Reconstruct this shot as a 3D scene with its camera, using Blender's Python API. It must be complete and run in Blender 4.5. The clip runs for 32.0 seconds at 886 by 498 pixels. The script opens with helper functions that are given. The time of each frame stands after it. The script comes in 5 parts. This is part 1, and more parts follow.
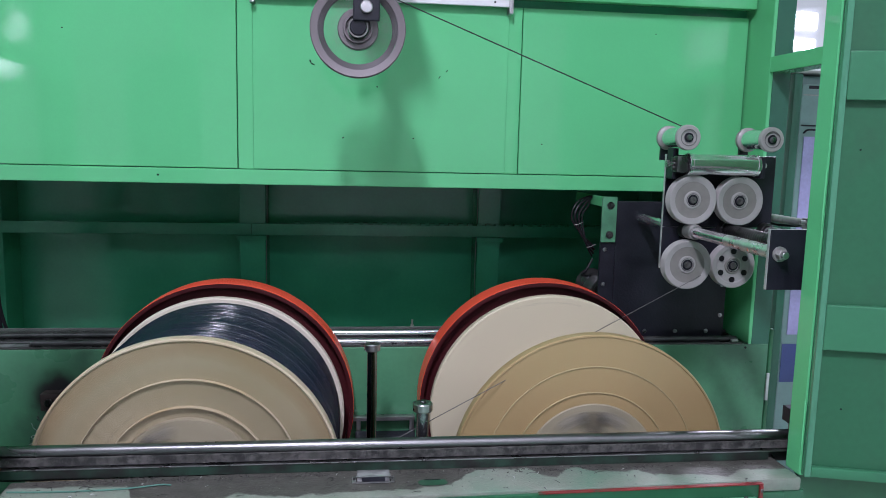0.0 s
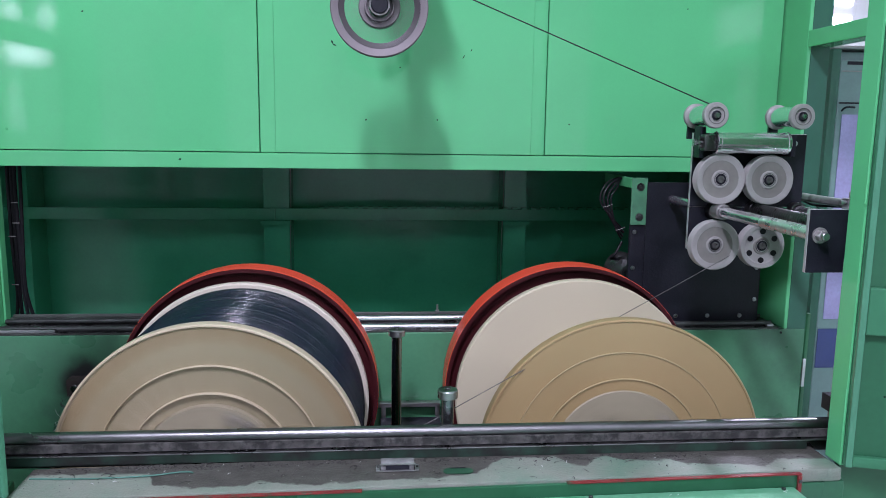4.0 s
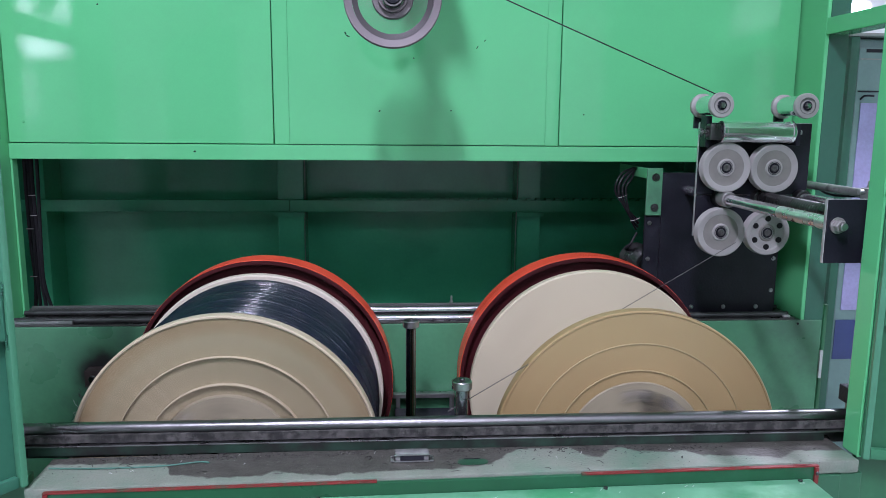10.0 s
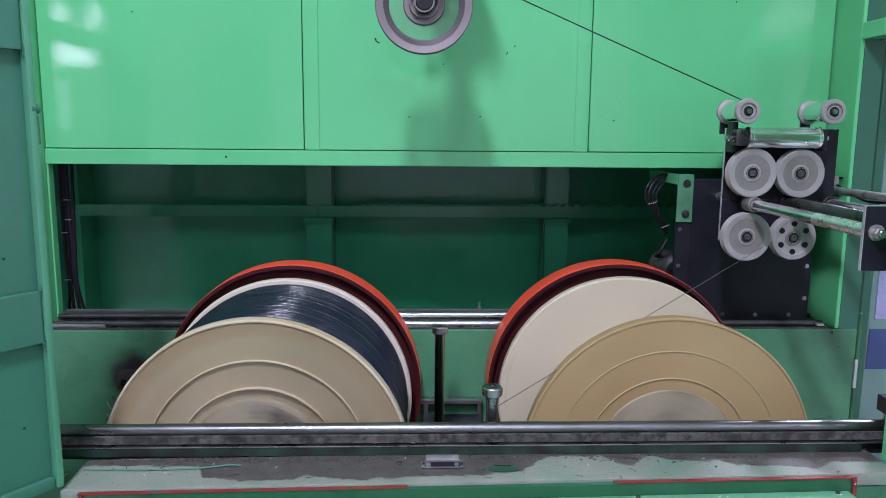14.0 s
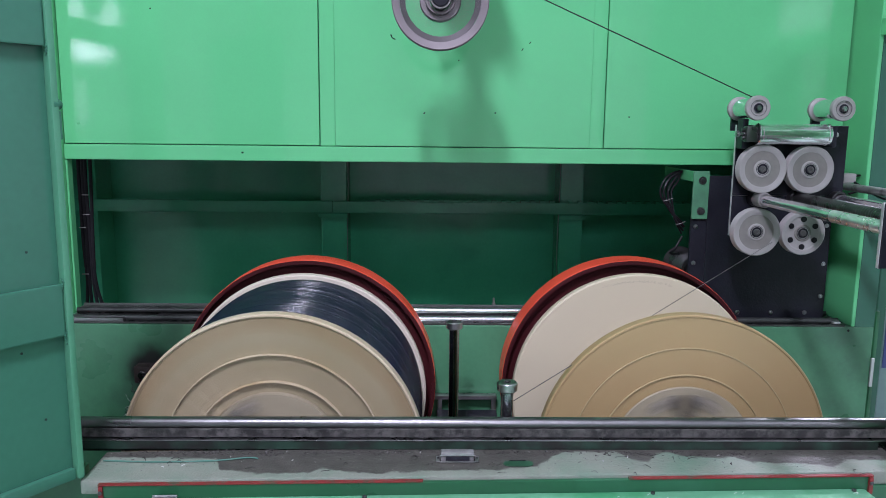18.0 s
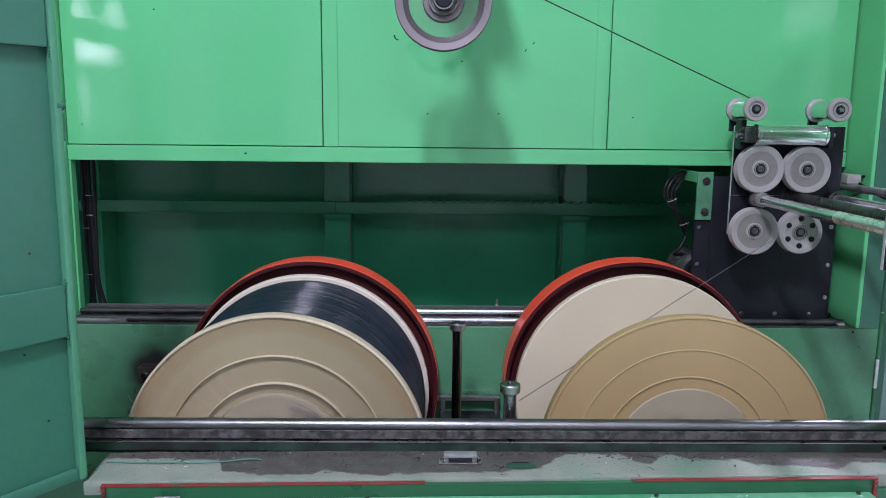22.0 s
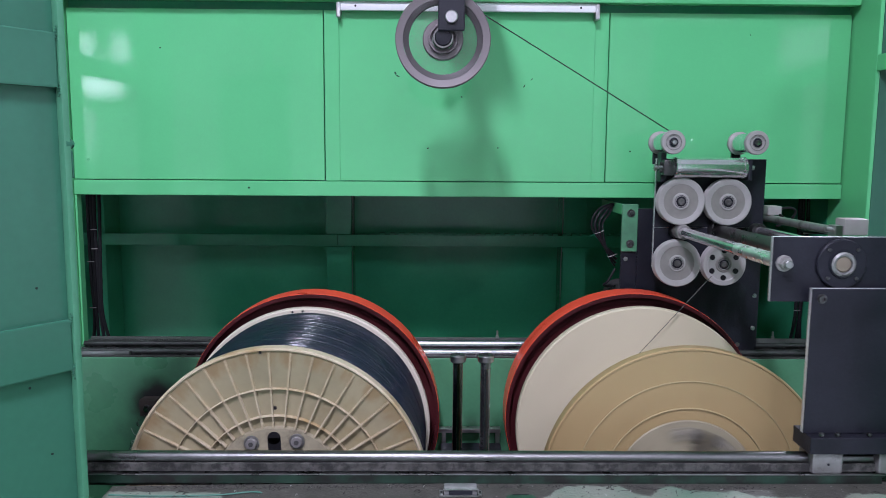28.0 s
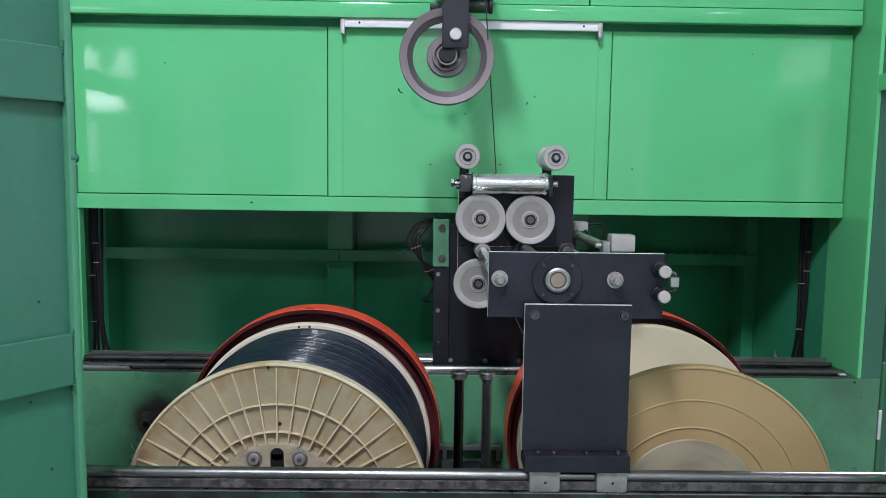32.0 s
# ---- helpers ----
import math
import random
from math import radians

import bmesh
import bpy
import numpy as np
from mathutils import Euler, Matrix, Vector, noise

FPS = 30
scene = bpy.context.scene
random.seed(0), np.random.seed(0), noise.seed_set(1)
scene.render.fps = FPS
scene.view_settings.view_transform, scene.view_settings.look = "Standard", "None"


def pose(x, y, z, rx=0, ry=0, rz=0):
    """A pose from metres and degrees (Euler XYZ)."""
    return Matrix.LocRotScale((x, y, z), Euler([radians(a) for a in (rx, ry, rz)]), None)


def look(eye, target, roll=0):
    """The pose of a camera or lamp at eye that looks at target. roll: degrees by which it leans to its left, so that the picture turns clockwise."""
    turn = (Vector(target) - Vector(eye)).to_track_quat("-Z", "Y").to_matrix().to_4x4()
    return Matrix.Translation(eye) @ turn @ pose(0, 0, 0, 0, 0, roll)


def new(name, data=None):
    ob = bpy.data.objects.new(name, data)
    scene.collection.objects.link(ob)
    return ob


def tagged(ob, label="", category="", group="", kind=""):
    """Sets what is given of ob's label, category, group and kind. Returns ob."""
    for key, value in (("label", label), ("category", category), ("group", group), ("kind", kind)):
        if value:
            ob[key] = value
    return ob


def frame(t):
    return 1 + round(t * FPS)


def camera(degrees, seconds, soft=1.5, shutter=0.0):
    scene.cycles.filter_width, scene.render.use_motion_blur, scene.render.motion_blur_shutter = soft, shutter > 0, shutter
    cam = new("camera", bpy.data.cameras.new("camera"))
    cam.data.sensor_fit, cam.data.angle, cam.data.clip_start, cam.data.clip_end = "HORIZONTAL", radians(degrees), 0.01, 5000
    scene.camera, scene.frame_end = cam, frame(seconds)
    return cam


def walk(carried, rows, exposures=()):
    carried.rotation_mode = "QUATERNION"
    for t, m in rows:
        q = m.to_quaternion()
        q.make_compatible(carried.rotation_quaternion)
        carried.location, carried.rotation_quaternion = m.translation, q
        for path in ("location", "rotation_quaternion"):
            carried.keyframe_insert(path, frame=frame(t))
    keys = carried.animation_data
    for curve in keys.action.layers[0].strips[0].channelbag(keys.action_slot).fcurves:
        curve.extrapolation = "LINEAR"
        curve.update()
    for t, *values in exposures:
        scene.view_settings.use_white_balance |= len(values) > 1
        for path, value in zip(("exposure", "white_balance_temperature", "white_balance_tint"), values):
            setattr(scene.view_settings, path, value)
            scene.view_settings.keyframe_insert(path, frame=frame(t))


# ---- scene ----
cam = camera(60.4, 32.0, soft=0.9, shutter=0.5)
PATH = [
    (0, (0.316, -2.223, 1.43), (0.559, -0.257, 1.16), 1.4),
    (0.5, (0.316, -2.209, 1.43), (0.548, -0.242, 1.148), 1.4),
    (1, (0.322, -2.199, 1.431), (0.548, -0.234, 1.14), 1.3),
    (1.5, (0.327, -2.188, 1.424), (0.545, -0.222, 1.127), 1.2),
    (2, (0.333, -2.185, 1.422), (0.535, -0.217, 1.123), 1.1),
    (2.5, (0.326, -2.185, 1.426), (0.518, -0.218, 1.12), 1.0),
    (3, (0.319, -2.184, 1.424), (0.507, -0.217, 1.117), 1.0),
    (3.5, (0.325, -2.184, 1.422), (0.502, -0.216, 1.115), 0.9),
    (5.5, (0.324, -2.18, 1.418), (0.494, -0.215, 1.083), 0.7),
    (6, (0.326, -2.181, 1.419), (0.488, -0.217, 1.078), 0.7),
    (6.5, (0.317, -2.181, 1.417), (0.483, -0.217, 1.077), 0.7),
    (7, (0.323, -2.182, 1.42), (0.481, -0.218, 1.077), 0.6),
    (7.5, (0.326, -2.183, 1.419), (0.482, -0.219, 1.075), 0.6),
    (8, (0.324, -2.181, 1.416), (0.478, -0.217, 1.073), 0.6),
    (8.5, (0.317, -2.178, 1.416), (0.473, -0.214, 1.072), 0.7),
    (9, (0.318, -2.181, 1.417), (0.467, -0.216, 1.075), 0.6),
    (9.5, (0.317, -2.183, 1.418), (0.462, -0.216, 1.081), 0.6),
    (10, (0.325, -2.182, 1.42), (0.462, -0.214, 1.087), 0.5),
    (10.5, (0.324, -2.183, 1.419), (0.458, -0.214, 1.095), 0.4),
    (11, (0.321, -2.185, 1.419), (0.45, -0.215, 1.1), 0.4),
    (11.5, (0.324, -2.185, 1.422), (0.439, -0.214, 1.103), 0.4),
    (12, (0.315, -2.183, 1.422), (0.423, -0.211, 1.106), 0.5),
    (12.5, (0.314, -2.182, 1.421), (0.412, -0.21, 1.106), 0.5),
    (13, (0.317, -2.183, 1.42), (0.403, -0.209, 1.106), 0.6),
    (13.5, (0.315, -2.181, 1.419), (0.395, -0.208, 1.104), 0.6),
    (14, (0.31, -2.18, 1.418), (0.386, -0.207, 1.101), 0.5),
    (14.5, (0.303, -2.177, 1.417), (0.382, -0.204, 1.097), 0.5),
    (16.5, (0.301, -2.177, 1.413), (0.361, -0.206, 1.083), 0.7),
    (17, (0.308, -2.179, 1.415), (0.357, -0.207, 1.085), 0.6),
    (17.5, (0.308, -2.183, 1.416), (0.354, -0.21, 1.088), 0.6),
    (18, (0.303, -2.186, 1.417), (0.347, -0.213, 1.091), 0.6),
    (18.5, (0.303, -2.185, 1.416), (0.343, -0.212, 1.091), 0.6),
    (19, (0.303, -2.181, 1.417), (0.34, -0.209, 1.088), 0.6),
    (19.5, (0.305, -2.181, 1.416), (0.338, -0.209, 1.084), 0.6),
    (20, (0.307, -2.181, 1.416), (0.338, -0.21, 1.08), 0.6),
    (20.5, (0.305, -2.181, 1.416), (0.339, -0.209, 1.08), 0.6),
    (21, (0.308, -2.181, 1.416), (0.338, -0.209, 1.083), 0.5),
    (21.5, (0.307, -2.182, 1.417), (0.337, -0.21, 1.089), 0.6),
    (22, (0.304, -2.183, 1.419), (0.339, -0.21, 1.093), 0.6),
    (22.5, (0.303, -2.181, 1.417), (0.339, -0.207, 1.095), 0.6),
    (23, (0.301, -2.179, 1.418), (0.342, -0.205, 1.097), 0.6),
    (23.5, (0.3, -2.178, 1.419), (0.343, -0.203, 1.103), 0.6),
    (24, (0.297, -2.185, 1.421), (0.343, -0.209, 1.113), 0.6),
    (24.5, (0.3, -2.189, 1.426), (0.341, -0.212, 1.124), 0.6),
    (25, (0.293, -2.188, 1.423), (0.34, -0.21, 1.133), 0.4),
    (25.5, (0.301, -2.189, 1.421), (0.341, -0.209, 1.14), 0.4),
    (27.5, (0.312, -2.205, 1.42), (0.344, -0.221, 1.174), 0.3),
    (28, (0.308, -2.205, 1.427), (0.337, -0.22, 1.181), 0.4),
    (28.5, (0.308, -2.202, 1.421), (0.332, -0.216, 1.184), 0.5),
    (29, (0.31, -2.201, 1.423), (0.329, -0.215, 1.193), 0.6),
    (29.5, (0.306, -2.204, 1.436), (0.329, -0.217, 1.208), 0.6),
    (30, (0.308, -2.209, 1.438), (0.332, -0.221, 1.223), 0.5),
    (30.5, (0.308, -2.21, 1.433), (0.336, -0.22, 1.232), 0.5),
    (31, (0.312, -2.211, 1.432), (0.337, -0.22, 1.235), 0.4),
    (31.5, (0.309, -2.207, 1.43), (0.334, -0.217, 1.23), 0.7),
    (32, (0.302, -2.204, 1.428), (0.331, -0.214, 1.223), 0.8),
]
walk(cam, [(t, look(e, g, r)) for t, e, g, r in PATH],
     exposures=[(0, -0.32, 5950, 33), (2.5, -0.22, 5850, 36), (9, -0.19, 5850, 36), (25, -0.23, 5950, 36), (28, -0.24, 5900, 35), (30, -0.25, 6150, 26), (32, -0.26, 6200, 26)])

# ---- world, sun, large lights, exposure ----
world = bpy.data.worlds.new("world")
scene.world = world
world.use_nodes = True
wn = world.node_tree.nodes
sky = wn.new("ShaderNodeTexSky")
sky.sky_type, sky.sun_disc = "NISHITA", False
sky.sun_elevation, sky.sun_rotation = radians(40), radians(200)
world.node_tree.links.new(sky.outputs[0], wn["Background"].inputs[0])
wn["Background"].inputs[1].default_value = 0.06


def area_lamp(name, x, y, z, sx, sy, watts, color, tilt=0.0, turn=0.0):
    data = bpy.data.lights.new(name, "AREA")
    data.shape, data.size, data.size_y = "RECTANGLE", sx, sy
    data.energy, data.color = watts, color
    ob = new(name, data)
    ob.matrix_world = pose(x, y, z, tilt, 0, turn)
    return ob


# hall lamps in rows towards the machine; all unseen, most added as fill light
TUBES = [(-0.16, -2.9, 200), (0.7, -6.0, 85), (1.4, -3.2, 12), (1.4, -6.0, 30), (3.3, -3.2, 10), (3.3, -6.0, 25), (3.4, 1.5, 300), (-4.4, -6.4, 40), (5.2, -5.6, 110)]
for tx, ty, watts in TUBES:
    area_lamp("tube_light", tx, ty, 3.82, 0.3, 0.8, watts, (0.95, 0.98, 1.0))

# ---- materials ----
def mat(name, color, rough=0.5, metal=0.0, vary=0.12, scale=9.0, fine=90.0, bump=0.02, stain=None, stain_at=0.62,
        stain_soft=0.12, coat=0.0, stain_scale=3.0, bump_scale=None, stretch=None, spec=0.5):
    m = bpy.data.materials.new(name)
    m.use_nodes = True
    n, l = m.node_tree.nodes, m.node_tree.links
    b = n["Principled BSDF"]
    co = n.new("ShaderNodeTexCoord")
    src = co.outputs["Object"]
    if stretch:
        mp = n.new("ShaderNodeMapping")
        mp.inputs["Scale"].default_value = stretch
        l.new(src, mp.inputs[0])
        src = mp.outputs[0]
    big, small = n.new("ShaderNodeTexNoise"), n.new("ShaderNodeTexNoise")
    big.inputs["Scale"].default_value, big.inputs["Detail"].default_value = scale, 4
    small.inputs["Scale"].default_value, small.inputs["Detail"].default_value = fine, 3
    l.new(src, big.inputs[0]), l.new(src, small.inputs[0])
    add = n.new("ShaderNodeMath")
    add.operation = "MULTIPLY_ADD"
    add.inputs[1].default_value = 0.35
    l.new(small.outputs[0], add.inputs[0]), l.new(big.outputs[0], add.inputs[2])
    ramp = n.new("ShaderNodeMapRange")
    ramp.inputs[1].default_value, ramp.inputs[2].default_value = 0.4, 0.95
    ramp.inputs[3].default_value, ramp.inputs[4].default_value = 1 - vary, 1 + vary
    l.new(add.outputs[0], ramp.inputs[0])
    mul = n.new("ShaderNodeMix")
    mul.data_type, mul.blend_type = "RGBA", "MULTIPLY"
    mul.inputs[0].default_value = 1.0
    mul.inputs[6].default_value = (*color, 1)
    l.new(ramp.outputs[0], mul.inputs[7])
    out = mul.outputs[2]
    if stain:
        st = n.new("ShaderNodeTexNoise")
        st.inputs["Scale"].default_value, st.inputs["Detail"].default_value, st.inputs["Roughness"].default_value = stain_scale, 6, 0.62
        l.new(co.outputs["Object"], st.inputs[0])
        sr = n.new("ShaderNodeMapRange")
        sr.interpolation_type = "SMOOTHSTEP"
        sr.inputs[1].default_value, sr.inputs[2].default_value = stain_at - stain_soft, stain_at + stain_soft
        l.new(st.outputs[0], sr.inputs[0])
        mx = n.new("ShaderNodeMix")
        mx.data_type = "RGBA"
        mx.inputs[7].default_value = (*stain, 1)
        l.new(sr.outputs[0], mx.inputs[0]), l.new(out, mx.inputs[6])
        out = mx.outputs[2]
    l.new(out, b.inputs["Base Color"])
    rr = n.new("ShaderNodeMapRange")
    rr.inputs[1].default_value, rr.inputs[2].default_value = 0.3, 0.8
    rr.inputs[3].default_value, rr.inputs[4].default_value = max(rough * 0.7, 0.02), min(rough * 1.3, 1)
    l.new(big.outputs[0], rr.inputs[0]), l.new(rr.outputs[0], b.inputs["Roughness"])
    b.inputs["Metallic"].default_value = metal
    b.inputs["Specular IOR Level"].default_value = spec
    b.inputs["Coat Weight"].default_value, b.inputs["Coat Roughness"].default_value = coat, 0.12
    if bump:
        bp = n.new("ShaderNodeBump")
        bp.inputs["Strength"].default_value, bp.inputs["Distance"].default_value = 0.5, bump * 0.02
        if bump_scale:
            bn = n.new("ShaderNodeTexNoise")
            bn.inputs["Scale"].default_value = bump_scale
            l.new(co.outputs["Object"], bn.inputs[0]), l.new(bn.outputs[0], bp.inputs["Height"])
        else:
            l.new(small.outputs[0], bp.inputs["Height"])
        l.new(bp.outputs[0], b.inputs["Normal"])
    return m


def glow(name, color, strength):
    m = bpy.data.materials.new(name)
    m.use_nodes = True
    b = m.node_tree.nodes["Principled BSDF"]
    b.inputs["Base Color"].default_value = (*color, 1)
    b.inputs["Emission Color"].default_value, b.inputs["Emission Strength"].default_value = (*color, 1), strength
    return m


GREEN = mat("green_enamel", (0.104, 0.52, 0.222), 0.03, vary=0.05, scale=2.5, fine=260, bump=0.005, bump_scale=210)
# Cabinet green darkened for the recess: its shade is in the colour
GREEN_IN = mat("recess_shade_green", (0.034, 0.30, 0.156), 0.22, spec=0.5, vary=0.14, scale=5, stain=(0.026, 0.23, 0.118), stain_at=0.7)
def shaded_sooty_wall(WY=-0.13):
    """Enamel under the spools, darkened for the shade there, with one soot smudge beside the bearing block."""
    m = mat("shaded_sooty_enamel", (0.066, 0.235, 0.122), 0.36, vary=0.18, scale=5, stain=(0.05, 0.145, 0.085), stain_at=0.6, stain_scale=4)
    n, l = m.node_tree.nodes, m.node_tree.links
    b = n["Principled BSDF"]
    clean = b.inputs["Base Color"].links[0].from_socket
    co = n.new("ShaderNodeTexCoord")
    nz = n.new("ShaderNodeTexNoise")
    nz.inputs["Scale"].default_value, nz.inputs["Detail"].default_value = 16, 5
    l.new(co.outputs["Object"], nz.inputs[0])
    vd = n.new("ShaderNodeVectorMath")
    vd.operation = "DISTANCE"
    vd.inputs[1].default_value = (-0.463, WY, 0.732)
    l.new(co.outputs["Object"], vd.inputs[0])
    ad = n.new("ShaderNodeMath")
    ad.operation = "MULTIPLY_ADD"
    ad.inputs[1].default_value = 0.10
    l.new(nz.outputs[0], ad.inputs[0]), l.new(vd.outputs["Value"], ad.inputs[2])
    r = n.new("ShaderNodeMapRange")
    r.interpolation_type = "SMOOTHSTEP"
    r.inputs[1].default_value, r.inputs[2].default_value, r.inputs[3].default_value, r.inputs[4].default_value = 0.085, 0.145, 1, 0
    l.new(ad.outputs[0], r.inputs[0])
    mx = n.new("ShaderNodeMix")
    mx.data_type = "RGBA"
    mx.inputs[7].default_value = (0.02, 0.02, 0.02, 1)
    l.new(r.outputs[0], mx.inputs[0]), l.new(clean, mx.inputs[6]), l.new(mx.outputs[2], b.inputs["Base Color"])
    return m


SHADED_SOOTY = shaded_sooty_wall()
# Darker than the cabinet enamel: the shade on the open door is in this colour
GREEN_DOOR = mat("shaded_door_green", (0.029, 0.130, 0.082), 0.16, vary=0.1, scale=2.5, stain=(0.03, 0.11, 0.07), stain_at=0.7, stain_soft=0.2, stain_scale=1.6, bump=0.05, bump_scale=14)
# where the spilt dirt ends on the sill: along it, and across it
DIRT_EDGE = ((-0.30, -0.866), (-0.075, -0.872), (-0.055, -0.918), (0.0, -0.928), (0.10, -0.932), (0.115, -0.912), (0.15, -0.92), (0.226, -0.93),
             (0.318, -0.921), (0.44, -0.917), (0.508, -0.90), (0.533, -0.873), (0.56, -0.843), (0.60, -0.842), (0.668, -0.84), (0.685, -0.874),
             (0.712, -0.885), (0.737, -0.854), (0.76, -0.842), (0.784, -0.857), (0.852, -0.87), (0.879, -0.862), (0.905, -0.886), (0.99, -0.891),
             (1.046, -0.903), (1.086, -0.874), (1.14, -0.877))


def sill_material():
    """Pale worn paint along the front, greasy dirt towards the rail, with a ragged border, and green paint that shows through."""
    m = mat("worn_sill", (0.188, 0.215, 0.174), 0.6, spec=0.35, vary=0.16, scale=16, fine=220, bump=0.16, stain=(0.11, 0.20, 0.14), stain_at=0.57, stain_soft=0.16, stain_scale=6)
    n, l = m.node_tree.nodes, m.node_tree.links
    b = n["Principled BSDF"]
    clean = b.inputs["Base Color"].links[0].from_socket
    co = n.new("ShaderNodeTexCoord")
    sep = n.new("ShaderNodeSeparateXYZ")
    l.new(co.outputs["Object"], sep.inputs[0])
    along = n.new("ShaderNodeMapRange")
    along.inputs[1].default_value, along.inputs[2].default_value = -0.31, 1.15
    l.new(sep.outputs[0], along.inputs[0])
    ramp = n.new("ShaderNodeValToRGB")
    l.new(along.outputs[0], ramp.inputs[0])
    els = ramp.color_ramp.elements
    while len(els) > 1:
        els.remove(els[0])
    for k, (x, y) in enumerate(DIRT_EDGE):
        e = els[0] if k == 0 else els.new((x + 0.31) / 1.46)
        e.position = (x + 0.31) / 1.46
        v = (y - 0.027 * (x - 0.1) + 1.0) / 0.2
        e.color = (v, v, v, 1)
    nz = n.new("ShaderNodeTexNoise")
    nz.inputs["Scale"].default_value, nz.inputs["Detail"].default_value, nz.inputs["Roughness"].default_value = 38, 6, 0.65
    l.new(co.outputs["Object"], nz.inputs[0])
    k = n.new("ShaderNodeMath")
    k.operation = "MULTIPLY_ADD"
    k.inputs[1].default_value, k.inputs[2].default_value = 5.0, 5.0
    l.new(sep.outputs[1], k.inputs[0])
    sm = n.new("ShaderNodeMath")
    sm.operation = "SUBTRACT"
    l.new(k.outputs[0], sm.inputs[0]), l.new(ramp.outputs[0], sm.inputs[1])
    rag = n.new("ShaderNodeMath")
    rag.operation = "MULTIPLY_ADD"
    rag.inputs[1].default_value = 0.16
    l.new(nz.outputs[0], rag.inputs[0]), l.new(sm.outputs[0], rag.inputs[2])
    r = n.new("ShaderNodeMapRange")
    r.interpolation_type = "SMOOTHSTEP"
    r.inputs[1].default_value, r.inputs[2].default_value = 0.06, 0.10
    l.new(rag.outputs[0], r.inputs[0])
    dirt = n.new("ShaderNodeMix")
    dirt.data_type = "RGBA"
    fine = n.new("ShaderNodeTexNoise")
    fine.inputs["Scale"].default_value, fine.inputs["Detail"].default_value, fine.inputs["Roughness"].default_value = 26, 7, 0.7
    l.new(co.outputs["Object"], fine.inputs[0])
    l.new(fine.outputs[0], dirt.inputs[0])
    dirt.inputs[6].default_value, dirt.inputs[7].default_value = (0.017, 0.0175, 0.0145, 1), (0.105, 0.103, 0.088, 1)
    mx = n.new("ShaderNodeMix")
    mx.data_type = "RGBA"
    l.new(r.outputs[0], mx.inputs[0]), l.new(clean, mx.inputs[6]), l.new(dirt.outputs[2], mx.inputs[7])
    l.new(mx.outputs[2], b.inputs["Base Color"])
    return m


GREEN_SILL = sill_material()
GREEN_LID = mat("green_lid", (0.10, 0.32, 0.18), 0.36, vary=0.14, scale=4, stain=(0.035, 0.24, 0.10), stain_at=0.58, stain_scale=4, stain_soft=0.07)
BLACK = mat("black_oxide_steel", (0.0125, 0.0132, 0.0195), 0.42, spec=0.27, metal=0.0, vary=0.3, scale=12, fine=160, bump=0.05)
RAIL_STEEL = mat("satin_rail_steel", (0.168, 0.17, 0.17), 0.33, metal=1.0, vary=0.15, scale=6, bump=0.01)
# Base is dark for the shade under the rail; the black mottling is grease
UPSTAND = mat("shaded_greasy_upstand", (0.016, 0.046, 0.030), 0.45, vary=0.3, scale=20, stain=(0.012, 0.012, 0.011), stain_at=0.5, stain_scale=12)
POST_GREY = mat("satin_grey_post", (0.27, 0.28, 0.30), 0.26, metal=0.95, vary=0.12, scale=20)
# Chrome post coloured dark in place of the dim surroundings it mirrors
POST_DARK = mat("dark_polished_post", (0.30, 0.30, 0.31), 0.16, metal=1.0, vary=0.15, scale=12)
CHROME = mat("polished_steel", (0.84, 0.84, 0.85), 0.17, metal=0.94, vary=0.08, scale=8, bump=0.01, stretch=(1, 6, 6))
STEEL = mat("brushed_steel", (0.42, 0.42, 0.42), 0.34, metal=1.0, vary=0.15, scale=20, bump=0.03)
DARKSTEEL = mat("greasy_steel", (0.10, 0.10, 0.10), 0.32, metal=0.9, vary=0.3, scale=14, bump=0.05)
WHITE_PL = mat("white_nylon", (0.31, 0.305, 0.29), 0.45, vary=0.08, scale=30, bump=0.02)
CREAM_TAN = mat("yellowed_plastic", (0.355, 0.262, 0.123), 0.42, vary=0.1, scale=8, stain=(0.245, 0.16, 0.068), stain_at=0.6, stain_soft=0.2, stain_scale=4)
# Ribs are paler than the web, for the light their raised edges catch
RIB_CREAM = mat("lit_rib_plastic", (0.49, 0.43, 0.30), 0.42, vary=0.1, scale=12, stain=(0.33, 0.23, 0.10), stain_at=0.6, stain_scale=6)
RIB_TAN = mat("lit_tan_rib_plastic", (0.365, 0.295, 0.155), 0.42, vary=0.1, scale=8)
IVORY_WARM = mat("warm_ivory_plastic", (0.56, 0.508, 0.363), 0.38, vary=0.05, scale=5)
IVORY = mat("ivory_plastic", (0.59, 0.54, 0.44), 0.38, vary=0.05, scale=5)
WIRE_BLACK = mat("black_wire", (0.004, 0.007, 0.019), 0.18, spec=0.5, vary=0.5, scale=1.1, fine=3, bump=0.0, stretch=(1.5, 260, 1.5))
RED = mat("orange_red_paint", (0.82, 0.095, 0.044), 0.34, vary=0.15, scale=8, stain=(0.20, 0.03, 0.02), stain_at=0.72, stain_scale=7)
# Drum red darkened to maroon: the shade on its front is in the colour
MAROON = mat("shaded_maroon_face", (0.05, 0.008, 0.010), 0.5, spec=0.2, vary=0.4, scale=9, bump=0.1)
RED_LINE = mat("red_edge_strip", (0.17, 0.017, 0.016), 0.55, vary=0.3, scale=20, stain=(0.07, 0.05, 0.03), stain_at=0.56, stain_scale=22, stain_soft=0.06)
ZINC = mat("zinc_plated_steel", (0.33, 0.32, 0.31), 0.45, metal=0.6, vary=0.15, scale=30)
